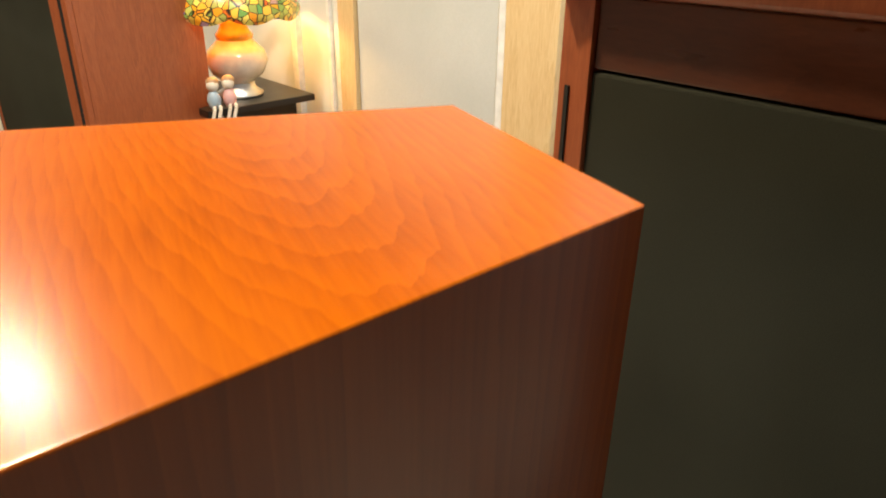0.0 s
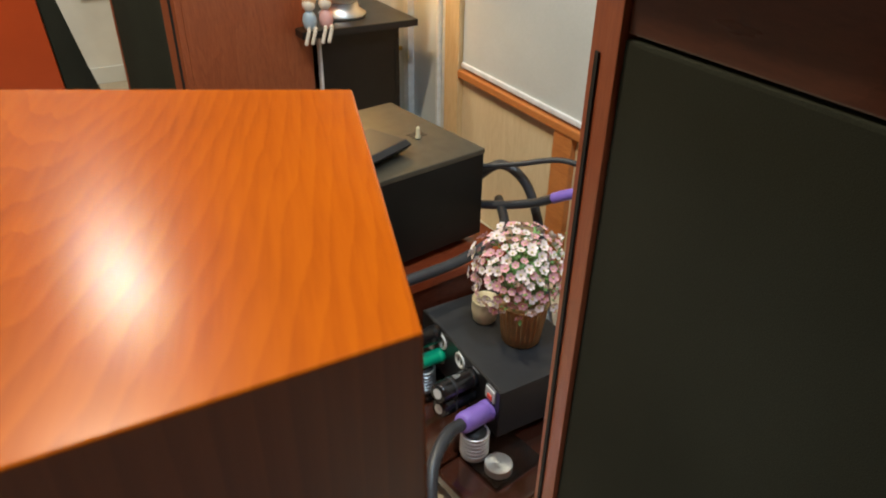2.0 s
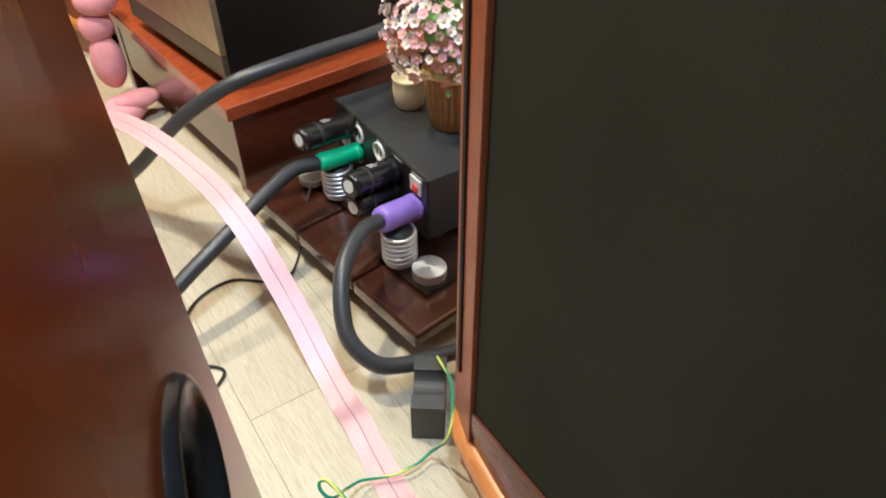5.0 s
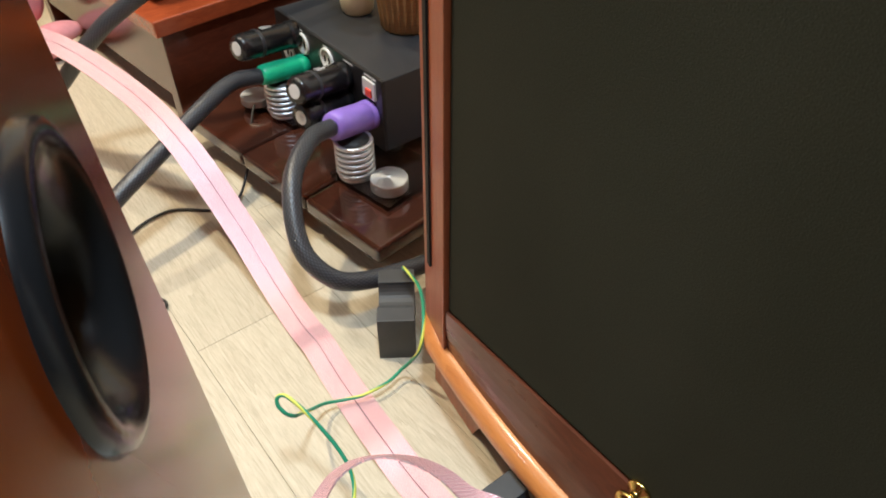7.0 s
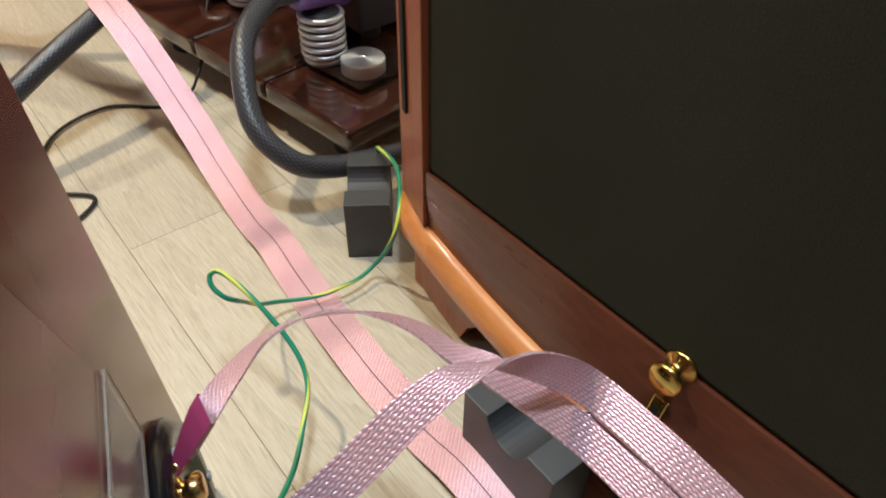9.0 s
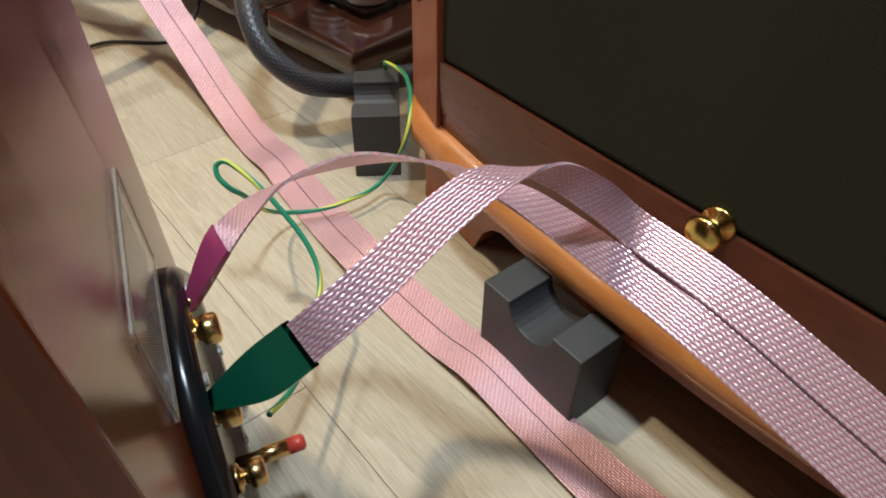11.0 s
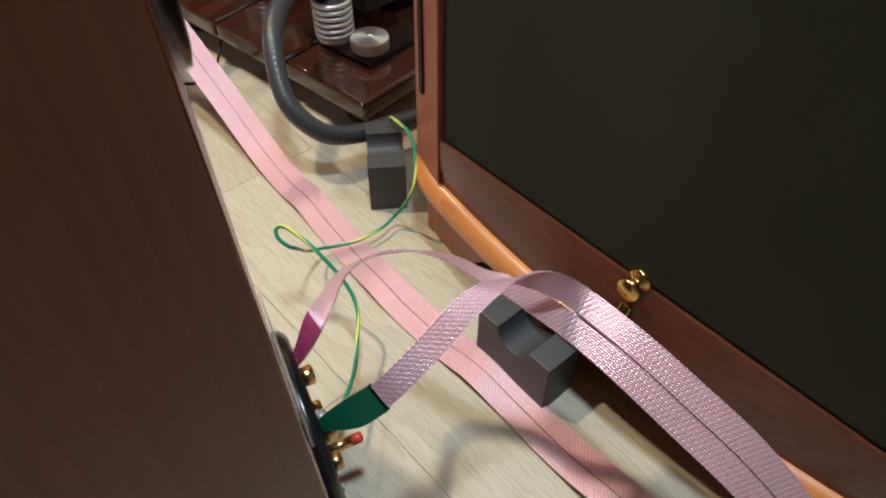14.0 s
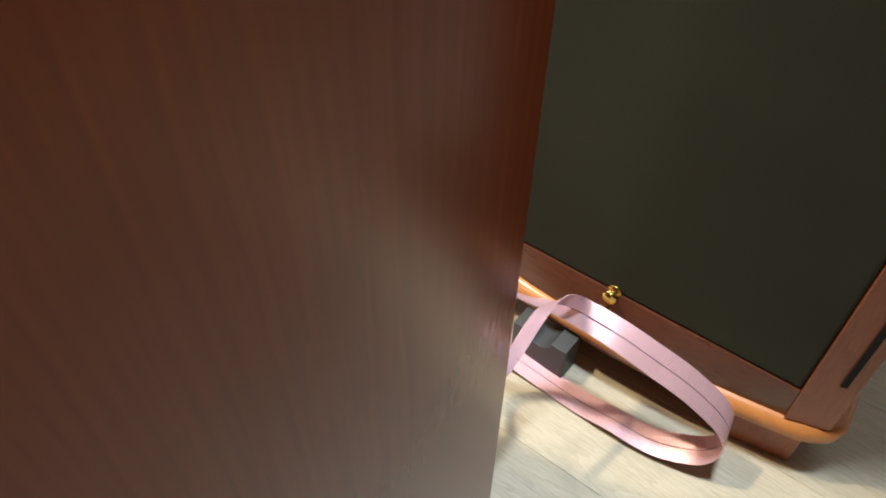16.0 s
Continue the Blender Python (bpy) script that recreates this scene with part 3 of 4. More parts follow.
def floor_speaker():
    """Front on the plane x = 1, facing -x; centre at y = TY."""
    t = thing("floor_loudspeaker", (1.2, TY, 0), "mahogany floor-standing loudspeaker with a dark cloth grille and brass lock", "loudspeaker", "large floor loudspeakers")
    f0, f1 = TY - 0.318, TY + 0.318
    # carcass behind the front
    part("cabinet", prism([(1.03, f0, 0.05), (1.03, f1, 0.05), (1.44, f1 - 0.06, 0.05), (1.44, f0 + 0.06, 0.05)], [(1.03, f0, 1.09), (1.03, f1, 1.09), (1.44, f1 - 0.06, 1.09), (1.44, f0 + 0.06, 1.09)], 0.003), mahogany, t)
    # grille: cloth over a frame, slightly proud
    part("grille", bx(1.000, 1.024, TY - 0.261, TY + 0.261, 0.165, 0.997, 0.004, 2), grille_cloth, t, "dark olive-black cloth grille")
    # stiles with a recessed slot each
    for sgn in (1, -1):
        a, b = TY + sgn * 0.2625, TY + sgn * 0.3175
        y0, y1 = min(a, b), max(a, b)
        xo = 0.995
        st = part("stile", prism([(xo, a, 0.104), (xo + 0.018, b, 0.104), (1.03, b, 0.104), (1.03, a, 0.104)], [(xo, a, 1.08), (xo + 0.018, b, 1.08), (1.03, b, 1.08), (1.03, a, 1.08)], 0.002), mahogany, t, "red-brown angled stile with a dark port slot")
        for z0, z1 in ((0.20, 0.975),):
            c0, c1 = a + (b - a) * 0.60, a + (b - a) * 0.74
            x0, x1 = xo + 0.018 * 0.60, xo + 0.018 * 0.74
            part("slot", prism([(x0 - 0.0025, c0, z0), (x1 - 0.0025, c1, z0), (x1 + 0.004, c1, z0), (x0 + 0.004, c0, z0)], [(x0 - 0.0025, c0, z1), (x1 - 0.0025, c1, z1), (x1 + 0.004, c1, z1), (x0 + 0.004, c0, z1)], 0), recess_shade, st)
    # header and cap
    part("header", bx(1.002, 1.028, TY - 0.261, TY + 0.261, 1.001, 1.079, 0.002), mahogany_flat, t, "dark brown header panel")
    part("top_cap", prism([(0.975, f0 - 0.012, 1.082), (0.975, f1 + 0.012, 1.082), (1.46, f1 - 0.05, 1.082), (1.46, f0 + 0.05, 1.082)], [(0.968, f0 - 0.02, 1.118), (0.968, f1 + 0.02, 1.118), (1.46, f1 - 0.045, 1.118), (1.46, f0 + 0.045, 1.118)], 0.009, 4), mahogany, t, "red-brown rounded overhanging top edge")
    # base: bowed fascia, bowed chamfered moulding that turns the corners, apron with a raised cut-out
    def bow(y):
        return 0.977 + 0.030 * min(1.0, abs(y - TY) / 0.29) ** 2

    def swept(plan, profile):
        """A closed profile (out, z) carried along a line of plan points, out being to the line's right."""
        b = bmesh.new()
        rings_b = []
        for i, p in enumerate(plan):
            d = (plan[min(i + 1, len(plan) - 1)] - plan[max(i - 1, 0)]).normalized()
            n = Vector((d.y, -d.x, 0))
            rings_b.append([b.verts.new(p + n * o + Vector((0, 0, z))) for o, z in profile])
        k = len(profile)
        for p, q in zip(rings_b, rings_b[1:]):
            for i in range(k):
                b.faces.new((p[i], p[(i + 1) % k], q[(i + 1) % k], q[i]))
        b.faces.new(rings_b[0]), b.faces.new(rings_b[-1][::-1])
        bmesh.ops.recalc_face_normals(b, faces=b.faces[:])
        return b

    fascia = bmesh.new()
    rows = []
    for k in range(29):
        y = TY + 0.2615 - 0.523 * k / 28
        lean_out = 0.9975 - bow(y)
        rows.append([fascia.verts.new(p) for p in [(0.9975 - lean_out * (1 - q) - 0.0015 * math.sin(math.pi * q), y, 0.100 + 0.0635 * q) for q in (0, 0.2, 0.4, 0.6, 0.8, 1.0)] + [(1.025, y, 0.1635), (1.025, y, 0.100)]])
    for p, q in zip(rows, rows[1:]):
        for i in range(8):
            fascia.faces.new((p[i], p[(i + 1) % 8], q[(i + 1) % 8], q[i]))
    fascia.faces.new(rows[0]), fascia.faces.new(rows[-1][::-1])
    bmesh.ops.recalc_face_normals(fascia, faces=fascia.faces[:])
    part("base_fascia", fascia, mahogany_flat, t, "brown base fascia flaring out to the moulding")
    ys = [TY + 0.285 - 0.57 * k / 30 for k in range(31)]
    plan = [Vector(p) for p in ((1.42, f1 - 0.05, 0), (1.10, f1 + 0.003, 0), (1.040, f1 + 0.006, 0), (1.024, f1 - 0.002, 0), (1.014, f1 - 0.016, 0))]
    plan += [Vector((bow(y), y, 0)) for y in ys]
    plan += [Vector(p) for p in ((1.014, f0 + 0.016, 0), (1.024, f0 + 0.002, 0), (1.040, f0 - 0.006, 0), (1.10, f0 - 0.003, 0), (1.42, f0 + 0.05, 0))]
    part("base_moulding", swept(plan, [(-0.012, 0.103), (0.001, 0.1035), (0.010, 0.0985), (0.0145, 0.092), (0.0155, 0.083), (0.013, 0.076), (0.006, 0.0725), (-0.012, 0.0725)]), moulding_wood, t, "bright orange-brown bowed moulding", True)
    apron = bmesh.new()
    rows = []
    for k in range(49):
        u = k / 48
        y = f1 - 0.020 + (f0 - f1 + 0.04) * u
        e = min(u, 1 - u)
        low_z = 0.002 if e < 0.15 else 0.002 + 0.046 * min(1, (e - 0.15) / 0.05) ** 0.5
        xo = bow(y) + 0.004
        rows.append([apron.verts.new((x, y, z)) for x, z in ((xo, 0.074), (xo, low_z), (xo + 0.022, low_z), (xo + 0.022, 0.074))])
    for p, q in zip(rows, rows[1:]):
        for i in range(4):
            apron.faces.new((p[i], p[(i + 1) % 4], q[(i + 1) % 4], q[i]))
    apron.faces.new(rows[0]), apron.faces.new(rows[-1][::-1])
    bmesh.ops.recalc_face_normals(apron, faces=apron.faces[:])
    part("apron", apron, mahogany, t, "brown apron with a raised cut-out")
    # block standing in for the shade in the gap under the cabinet
    part("plinth", bx(1.06, 1.43, f0 + 0.06, f1 - 0.06, 0.0, 0.05, 0), recess_shade, t)
    # grille lock
    kx = pose(1.0, 2.745, 0.166, 0, -90)
    part("knob", lathe([(0, 0), (0.0105, 0), (0.012, 0.002), (0.0105, 0.004), (0.0055, 0.007), (0.0045, 0.010), (0.006, 0.013), (0.011, 0.0155), (0.012, 0.018), (0.0095, 0.0205), (0, 0.021)], 32, kx), brass, t, "turned brass knob", True)
    km = pose(0.9855, 2.745, 0.131, 0, 20)
    key = bx(-0.002, 0.002, -0.0055, 0.0055, -0.0105, 0.0105, 0.001)
    key.transform(km)
    es = part("escutcheon", key, brass, t, "brass keyhole plate")
    hole = prism([(-0.0027, -0.0015, -0.006), (-0.0027, 0.0015, -0.006), (-0.0021, 0.0015, -0.006), (-0.0021, -0.0015, -0.006)], [(-0.0027, -0.0026, 0.005), (-0.0027, 0.0026, 0.005), (-0.0021, 0.0026, 0.005), (-0.0021, -0.0026, 0.005)], 0)
    hole.transform(km)
    part("keyhole", hole, recess_shade, es)
    return t


fs = floor_speaker()
copy_thing(fs, Matrix.Translation((1.045, 4.90, 0)) @ pose(0, 0, 0, 0, 0, 8))

# ---- rack, amplifier ----
def rot_at(x, y, deg):
    return Matrix.Translation((x, y, 0)) @ pose(0, 0, 0, 0, 0, deg)


RM = rot_at(1.003, 3.765, 6.0)


def rb(m, *a):
    b = bx(*a)
    b.transform(m)
    return b


rack = thing("equipment_rack", (1.25, 4.05, 0), "low red-lacquered wooden rack under the amplifier", "rack")
part("rack_top", rb(RM, -0.012, 0.52, -0.01, 0.62, 0.178, 0.207, 0.004, 3), rack_wood, rack, "orange-red lacquered top")
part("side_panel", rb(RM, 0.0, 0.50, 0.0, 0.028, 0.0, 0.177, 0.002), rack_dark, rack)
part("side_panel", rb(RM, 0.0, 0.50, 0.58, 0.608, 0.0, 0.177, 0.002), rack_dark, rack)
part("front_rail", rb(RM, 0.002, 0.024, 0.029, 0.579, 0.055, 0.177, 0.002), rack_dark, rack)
part("back_panel", rb(RM, 0.478, 0.498, 0.029, 0.579, 0.01, 0.177, 0.001), rack_wood, rack)
part("lower_shelf", rb(RM, 0.03, 0.476, 0.029, 0.579, 0.012, 0.03, 0.001), rack_wood, rack)

AM = rot_at(1.018, 3.809, 8.6)
amp = thing("amplifier", (1.24, 4.03, 0.207), "black power amplifier with a champagne front plate, on the rack", "amplifier")
part("case", rb(AM, 0.014, 0.435, 0.0, 0.40, 0.232, 0.455, 0.002), black_case, amp)
part("lid", rb(AM, 0.012, 0.437, -0.002, 0.402, 0.455, 0.469, 0.003), top_grey, amp, "grey-bronze metal lid")
fp = part("front_plate", rb(AM, 0.0, 0.013, -0.003, 0.403, 0.278, 0.470, 0.003), bronze, amp, "champagne-gold aluminium front plate")
part("lower_strip", rb(AM, 0.002, 0.013, -0.001, 0.401, 0.232, 0.2765, 0.002), top_grey, amp, "dark bronze lower strip")
win = lathe([(0, 0), (0.03, 0), (0.033, 0.003), (0.035, 0.0), (0.035, -0.002)], 32, AM @ Matrix.Translation((-0.001, 0.2, 0.385)) @ pose(0, 0, 0, 0, -90) @ Matrix.Diagonal((1, 0.62, 1, 1)))
rim = lathe([(0.034, 0.0), (0.0345, 0.004), (0.037, 0.005), (0.039, 0.003), (0.0395, 0.0)], 36, AM @ Matrix.Translation((-0.001, 0.2, 0.385)) @ pose(0, 0, 0, 0, -90) @ Matrix.Diagonal((1, 0.62, 1, 1)))
part("window_rim", rim, steel, fp, "bright oval rim", True)
part("meter_window", win, black_plastic, fp, "dark oval display window", True)
foot = part("foot", lathe([(0, 0.207), (0.02, 0.207), (0.022, 0.212), (0.022, 0.232), (0, 0.232)], 24, AM @ Matrix.Translation((0.05, 0.05, 0))), rubber, amp, "", True)
for dx, dy in ((0.34, 0), (0, 0.3), (0.34, 0.3)):
    twin(foot, AM @ Matrix.Translation((dx, dy, 0)) @ AM.inverted())
for k in range(3):
    part("vent_slot", rb(AM, 0.33, 0.335 + 0.04, 0.15 + 0.012 * k, 0.154 + 0.012 * k, 0.4688, 0.4696, 0), recess_shade, amp)

ctl = thing("control_box", (1.19, 3.97, 0.469), "small matt black control box on the amplifier lid", "electronics")
CM = rot_at(1.17, 3.93, 24)
part("housing", prism([CM @ Vector(p) for p in ((-0.035, -0.03, 0.474), (0.085, -0.03, 0.474), (0.085, 0.075, 0.474), (-0.035, 0.075, 0.474))], [CM @ Vector(p) for p in ((-0.05, -0.045, 0.492), (0.10, -0.045, 0.492), (0.10, 0.09, 0.492), (-0.05, 0.09, 0.492))], 0.002), black_plastic, ctl)
part("cover", prism([CM @ Vector(p) for p in ((-0.05, -0.045, 0.4925), (0.10, -0.045, 0.4925), (0.10, 0.09, 0.4925), (-0.05, 0.09, 0.4925))], [CM @ Vector(p) for p in ((-0.04, -0.035, 0.506), (0.09, -0.035, 0.506), (0.09, 0.08, 0.506), (-0.04, 0.08, 0.506))], 0.003), black_paint, ctl, "matt black cover")
part("foot", rb(CM, -0.02, 0.07, -0.015, 0.06, 0.4695, 0.474, 0.001), rubber, ctl)

statuette = lathe([(0, 0), (0.007, 0), (0.008, 0.004), (0.005, 0.010), (0.006, 0.016), (0.004, 0.021), (0.0055, 0.026), (0.003, 0.031), (0, 0.032)], 16, Matrix.Translation((1.335, 4.005, 0.469)))
tagged(part("ornament", statuette, cream, smooth=True), "tiny cream ornament standing on the amplifier lid", "ornament")

# ---- isolation board, power distributor ----
BM_ = rot_at(1.048, 3.208, 7.5)
board = thing("isolation_board", (1.3, 3.5, 0), "dark glossy lacquered wooden isolation board on the floor", "board")
for y0, y1 in ((0.0, 0.158), (0.162, 0.318), (0.322, 0.50)):
    part("slab", rb(BM_, 0.0, 0.50, y0, y1, 0.046, 0.073, 0.006, 3), board_wood, board)
part("frame_rail", rb(BM_, 0.02, 0.48, 0.02, 0.48, 0.022, 0.0455, 0.003), board_wood, board, "recessed dark base frame")
for dx, dy in ((0.05, 0.06), (0.05, 0.44), (0.44, 0.06), (0.44, 0.44)):
    part("foot", lathe([(0, 0), (0.018, 0), (0.022, 0.004), (0.022, 0.022), (0, 0.022)], 20, BM_ @ Matrix.Translation((dx, dy, 0))), rubber, board, "", True)

for i, (x, y, a) in enumerate(((1.155, 3.335, 9), (1.155, 3.60, 9))):
    g = rb(rot_at(x, y, a), -0.062, 0.062, -0.062, 0.062, 0.0735, 0.0815, 0.001)
    tagged(part("glass_plate", g, clear_glass), "square clear glass plate lying on the dark board", "glass plate", "glass plates")

pdz0, pdz1 = 0.098, 0.2145
pd = thing("power_distributor", (1.28, 3.51, 0.0815), "black metal power distributor with plugs along its front", "power distributor")
part("case", bx(1.170, 1.392, 3.357, 3.667, pdz0, pdz1, 0.002), black_paint, pd)
part("front_panel", bx(1.1655, 1.1698, 3.357, 3.667, pdz0, pdz1, 0.001), black_satin, pd)
for x, y in ((1.20, 3.385), (1.20, 3.64), (1.36, 3.385), (1.36, 3.64)):
    part("foot", lathe([(0, 0.0732), (0.013, 0.0732), (0.014, 0.078), (0.014, 0.098), (0, 0.098)], 18, Matrix.Translation((x, y, 0))), rubber, pd, "", True)
for y, z in ((3.578, 0.187), (3.503, 0.190), (3.585, 0.142), (3.455, 0.150), (3.630, 0.150)):
    o = part("socket_outlet", lathe([(0, 0.001), (0.0135, 0.001), (0.0135, 0.003), (0.0175, 0.0035), (0.0185, 0.002), (0.0185, 0)], 28, pose(1.1655, y, z, 0, -90)), outlet_face, pd, "round silver-rimmed outlet", True)
    for dy in (-0.006, 0.006):
        part("pin_hole", bx(1.1632, 1.1645, y + dy - 0.0015, y + dy + 0.0015, z - 0.005, z + 0.005, 0), recess_shade, o)
sw = part("mains_switch", bx(1.1615, 1.1655, 3.371, 3.401, 0.178, 0.206, 0.001), outlet_face, pd, "silver switch plate with a red rocker")
part("rocker", bx(1.1585, 1.1615, 3.377, 3.391, 0.182, 0.194, 0.001), red_light, sw, "red rocker")
part("inlet", lathe([(0, 0.001), (0.010, 0.001), (0.012, 0.002), (0.012, 0)], 20, pose(1.1655, 3.378, 0.150, 0, -90)), steel, pd, "", True)
for y0, y1, z in ((3.575, 3.59, 0.2085), (3.50, 3.512, 0.2095), (3.43, 3.455, 0.2095), (3.37, 3.40, 0.2105)):
    part("marking", bx(1.1649, 1.1653, y0, y1, z - 0.001, z + 0.001, 0), grey_print, pd)


def plug(name, tail, head, r, mats, label, grip=True):
    """A round mains plug from its cable end to its face on the distributor."""
    a, b = Vector(tail), Vector(head)
    d = b - a
    m = Matrix.Translation(a) @ d.to_track_quat("Z", "Y").to_matrix().to_4x4()
    L = d.length
    t = thing(name, a, label, "plug", "mains plugs")
    part("shell", lathe([(0, 0), (r * 0.80, 0), (r * 0.94, 0.004), (r, L * 0.15), (r, L * 0.80), (r * 0.94, L * 0.84), (r * 1.04, L * 0.86), (r * 1.04, L), (0, L)], 28, m), mats, t, "", True)
    if grip:
        part("ring", lathe([(r * 1.005, L * 0.30), (r * 1.03, L * 0.31), (r * 1.03, L * 0.35), (r * 1.005, L * 0.36)], 28, m), black_paint, t, "", True)
        part("cap_mark", lathe([(0, -0.0006), (r * 0.5, -0.0006), (r * 0.5, 0.0002), (0, 0.0002)], 20, m), grey_print, t)
        for k, w in enumerate((0.4, 0.62, 0.5)):
            mk = bx(r * 0.985, r * 1.012, -r * 0.12 + k * r * 0.18 - r * 0.18, -r * 0.06 + k * r * 0.18 - r * 0.18, L * 0.42, L * (0.42 + 0.3 * w), 0)
            mk.transform(m @ pose(0, 0, 0, 0, 0, 90))
            part("marking", mk, grey_print, t)
    return t


plug("mains_plug", (1.055, 3.578, 0.212), (1.1625, 3.600, 0.196), 0.021, black_plastic, "glossy black mains plug in the distributor")
plug("mains_plug", (1.066, 3.425, 0.205), (1.1625, 3.452, 0.186), 0.021, black_plastic, "glossy black mains plug in the distributor")
plug("mains_plug", (1.072, 3.430, 0.158), (1.1625, 3.455, 0.147), 0.021, black_plastic, "glossy black mains plug below another one")
plug("mains_plug", (1.077, 3.565, 0.165), (1.1625, 3.578, 0.152), 0.0165, bright_green, "mains plug wrapped in bright green sleeve", False)
plug("mains_plug", (1.083, 3.362, 0.172), (1.1625, 3.388, 0.150), 0.0215, purple_tape, "mains plug wrapped in purple sleeve", False)


def spring_support(x, y, z0, z1, n, r):
    t = thing("spring_support", (x, y, z0), "stack of steel rings on a disc supporting a plug", "support", "plug supports")
    part("base_disc", lathe([(0, z0), (r * 1.02, z0), (r * 1.05, z0 + 0.002), (r * 1.05, z0 + 0.005), (r, z0 + 0.006), (0, z0 + 0.006)], 32, Matrix.Translation((x, y, 0))), steel, t, "", True)
    h = (z1 - z0 - 0.006) / n
    for k in range(n):
        bm = bmesh.new()
        seg, sd = 36, 8
        rr = [[bm.verts.new((x + (r + h * 0.38 * math.cos(2 * math.pi * j / sd)) * math.cos(2 * math.pi * i / seg), y + (r + h * 0.38 * math.cos(2 * math.pi * j / sd)) * math.sin(2 * math.pi * i / seg), z0 + 0.006 + h * (k + 0.5) + h * 0.38 * math.sin(2 * math.pi * j / sd))) for j in range(sd)] for i in range(seg)]
        for i in range(seg):
            for j in range(sd):
                bm.faces.new((rr[i][j], rr[(i + 1) % seg][j], rr[(i + 1) % seg][(j + 1) % sd], rr[i][(j + 1) % sd]))
        part("ring", bm, steel, t, "", True)
    part("core", lathe([(0, z0 + 0.006), (r * 0.9, z0 + 0.006), (r * 0.9, z1 - 0.001), (0, z1)], 24, Matrix.Translation((x, y, 0))), rubber, t, "", True)


spring_support(1.113, 3.358, 0.082, 0.144, 6, 0.0255)
spring_support(1.115, 3.575, 0.082, 0.142, 6, 0.0255)
puck = lathe([(0, 0.0825), (0.026, 0.0825), (0.0275, 0.084), (0.0275, 0.0985), (0.0265, 0.1), (0.004, 0.1), (0.003, 0.0994), (0, 0.0994)], 48, Matrix.Translation((1.132, 3.300, 0)))
tagged(part("metal_puck", puck, turned_steel, smooth=False), "turned aluminium puck lying on the glass plate", "puck", "metal pucks")
puck2 = lathe([(0, 0.0825), (0.024, 0.0825), (0.0255, 0.084), (0.0255, 0.0945), (0.0245, 0.096), (0, 0.096)], 48, Matrix.Translation((1.092, 3.635, 0)))
tagged(part("metal_puck", puck2, turned_steel), "turned aluminium puck beside the spring support", "puck", "metal pucks")


# ---- cable lifters ----
def lifter(m, w, l, h):
    """A block with a rounded saddle cut across its top."""
    n = 14
    prof = [(-l / 2, 0), (-l / 2, h)]
    for k in range(n + 1):
        a = math.pi * k / n
        prof.append((-0.021 * math.cos(a), h - 0.020 * math.sin(a)))
    prof += [(l / 2, h), (l / 2, 0)]
    bm = bmesh.new()
    ra = [bm.verts.new((-w / 2, y, z)) for y, z in prof]
    rb_ = [bm.verts.new((w / 2, y, z)) for y, z in prof]
    bm.faces.new(ra), bm.faces.new(rb_[::-1])
    for i in range(len(prof)):
        j = (i + 1) % len(prof)
        bm.faces.new((ra[i], ra[j], rb_[j], rb_[i]))
    bmesh.ops.recalc_face_normals(bm, faces=bm.faces[:])
    edges = [e for e in bm.edges if e.calc_face_angle(0) > 0.6]
    bmesh.ops.bevel(bm, geom=edges, offset=0.0012, segments=2, affect="EDGES", profile=0.6)
    bm.transform(m)
    return tagged(part("cable_lifter", bm, grey_block), "charcoal block with a rounded saddle that lifts cables", "cable lifter", "cable lifters")


lifter(rot_at(1.0215, 3.130, -36), 0.046, 0.090, 0.070)
lifter(rot_at(0.949, 2.816, -1), 0.043, 0.096, 0.070)

# ---- cables ----
def cable(name, pts, r, material, label, n=14):
    return tagged(part(name, tube(pts, r, 16, n), material, smooth=True), label, "cable")


cable("power_cable", [(1.083, 3.362, 0.172), (1.04, 3.345, 0.178), (0.985, 3.30, 0.160), (0.955, 3.240, 0.110), (0.972, 3.200, 0.074), (1.012, 3.186, 0.056), (1.07, 3.174, 0.050), (1.13, 3.17, 0.040), (1.2, 3.17, 0.026)], 0.0125, black_weave, "thick black braided power cable with a purple-sleeved plug")
cable("power_cable", [(1.077, 3.565, 0.165), (1.03, 3.560, 0.172), (0.969, 3.536, 0.162), (0.89, 3.503, 0.140), (0.825, 3.479, 0.120), (0.74, 3.46, 0.085), (0.62, 3.48, 0.03), (0.45, 3.55, 0.0127)], 0.0125, black_weave, "thick black braided power cable with a green-sleeved plug")
cable("power_cable", [(1.52, 3.90, 0.30), (1.43, 3.75, 0.31), (1.28, 3.675, 0.315), (1.12, 3.650, 0.318), (1.0, 3.655, 0.305), (0.93, 3.685, 0.265), (0.88, 3.72, 0.215), (0.82, 3.78, 0.13), (0.74, 3.87, 0.04), (0.55, 4.0, 0.0135)], 0.0125, black_weave, "thick black braided power cable along the rack")
cable("power_cable", [(1.46, 3.93, 0.36), (1.52, 3.90, 0.40), (1.56, 3.84, 0.36), (1.57, 3.78, 0.25), (1.55, 3.70, 0.08), (1.5, 3.6, 0.0125)], 0.0125, black_weave, "thick grey-black cable arching behind the amplifier")
cable("signal_cable", [(1.45, 3.92, 0.40), (1.52, 3.84, 0.425), (1.60, 3.72, 0.46), (1.62, 3.55, 0.42), (1.60, 3.4, 0.2)], 0.007, black_weave, "black signal cable behind the amplifier")
cable("power_cable", [(1.46, 3.90, 0.30), (1.50, 3.84, 0.315), (1.54, 3.77, 0.345), (1.56, 3.73, 0.37)], 0.0115, black_weave, "black cable behind the amplifier")
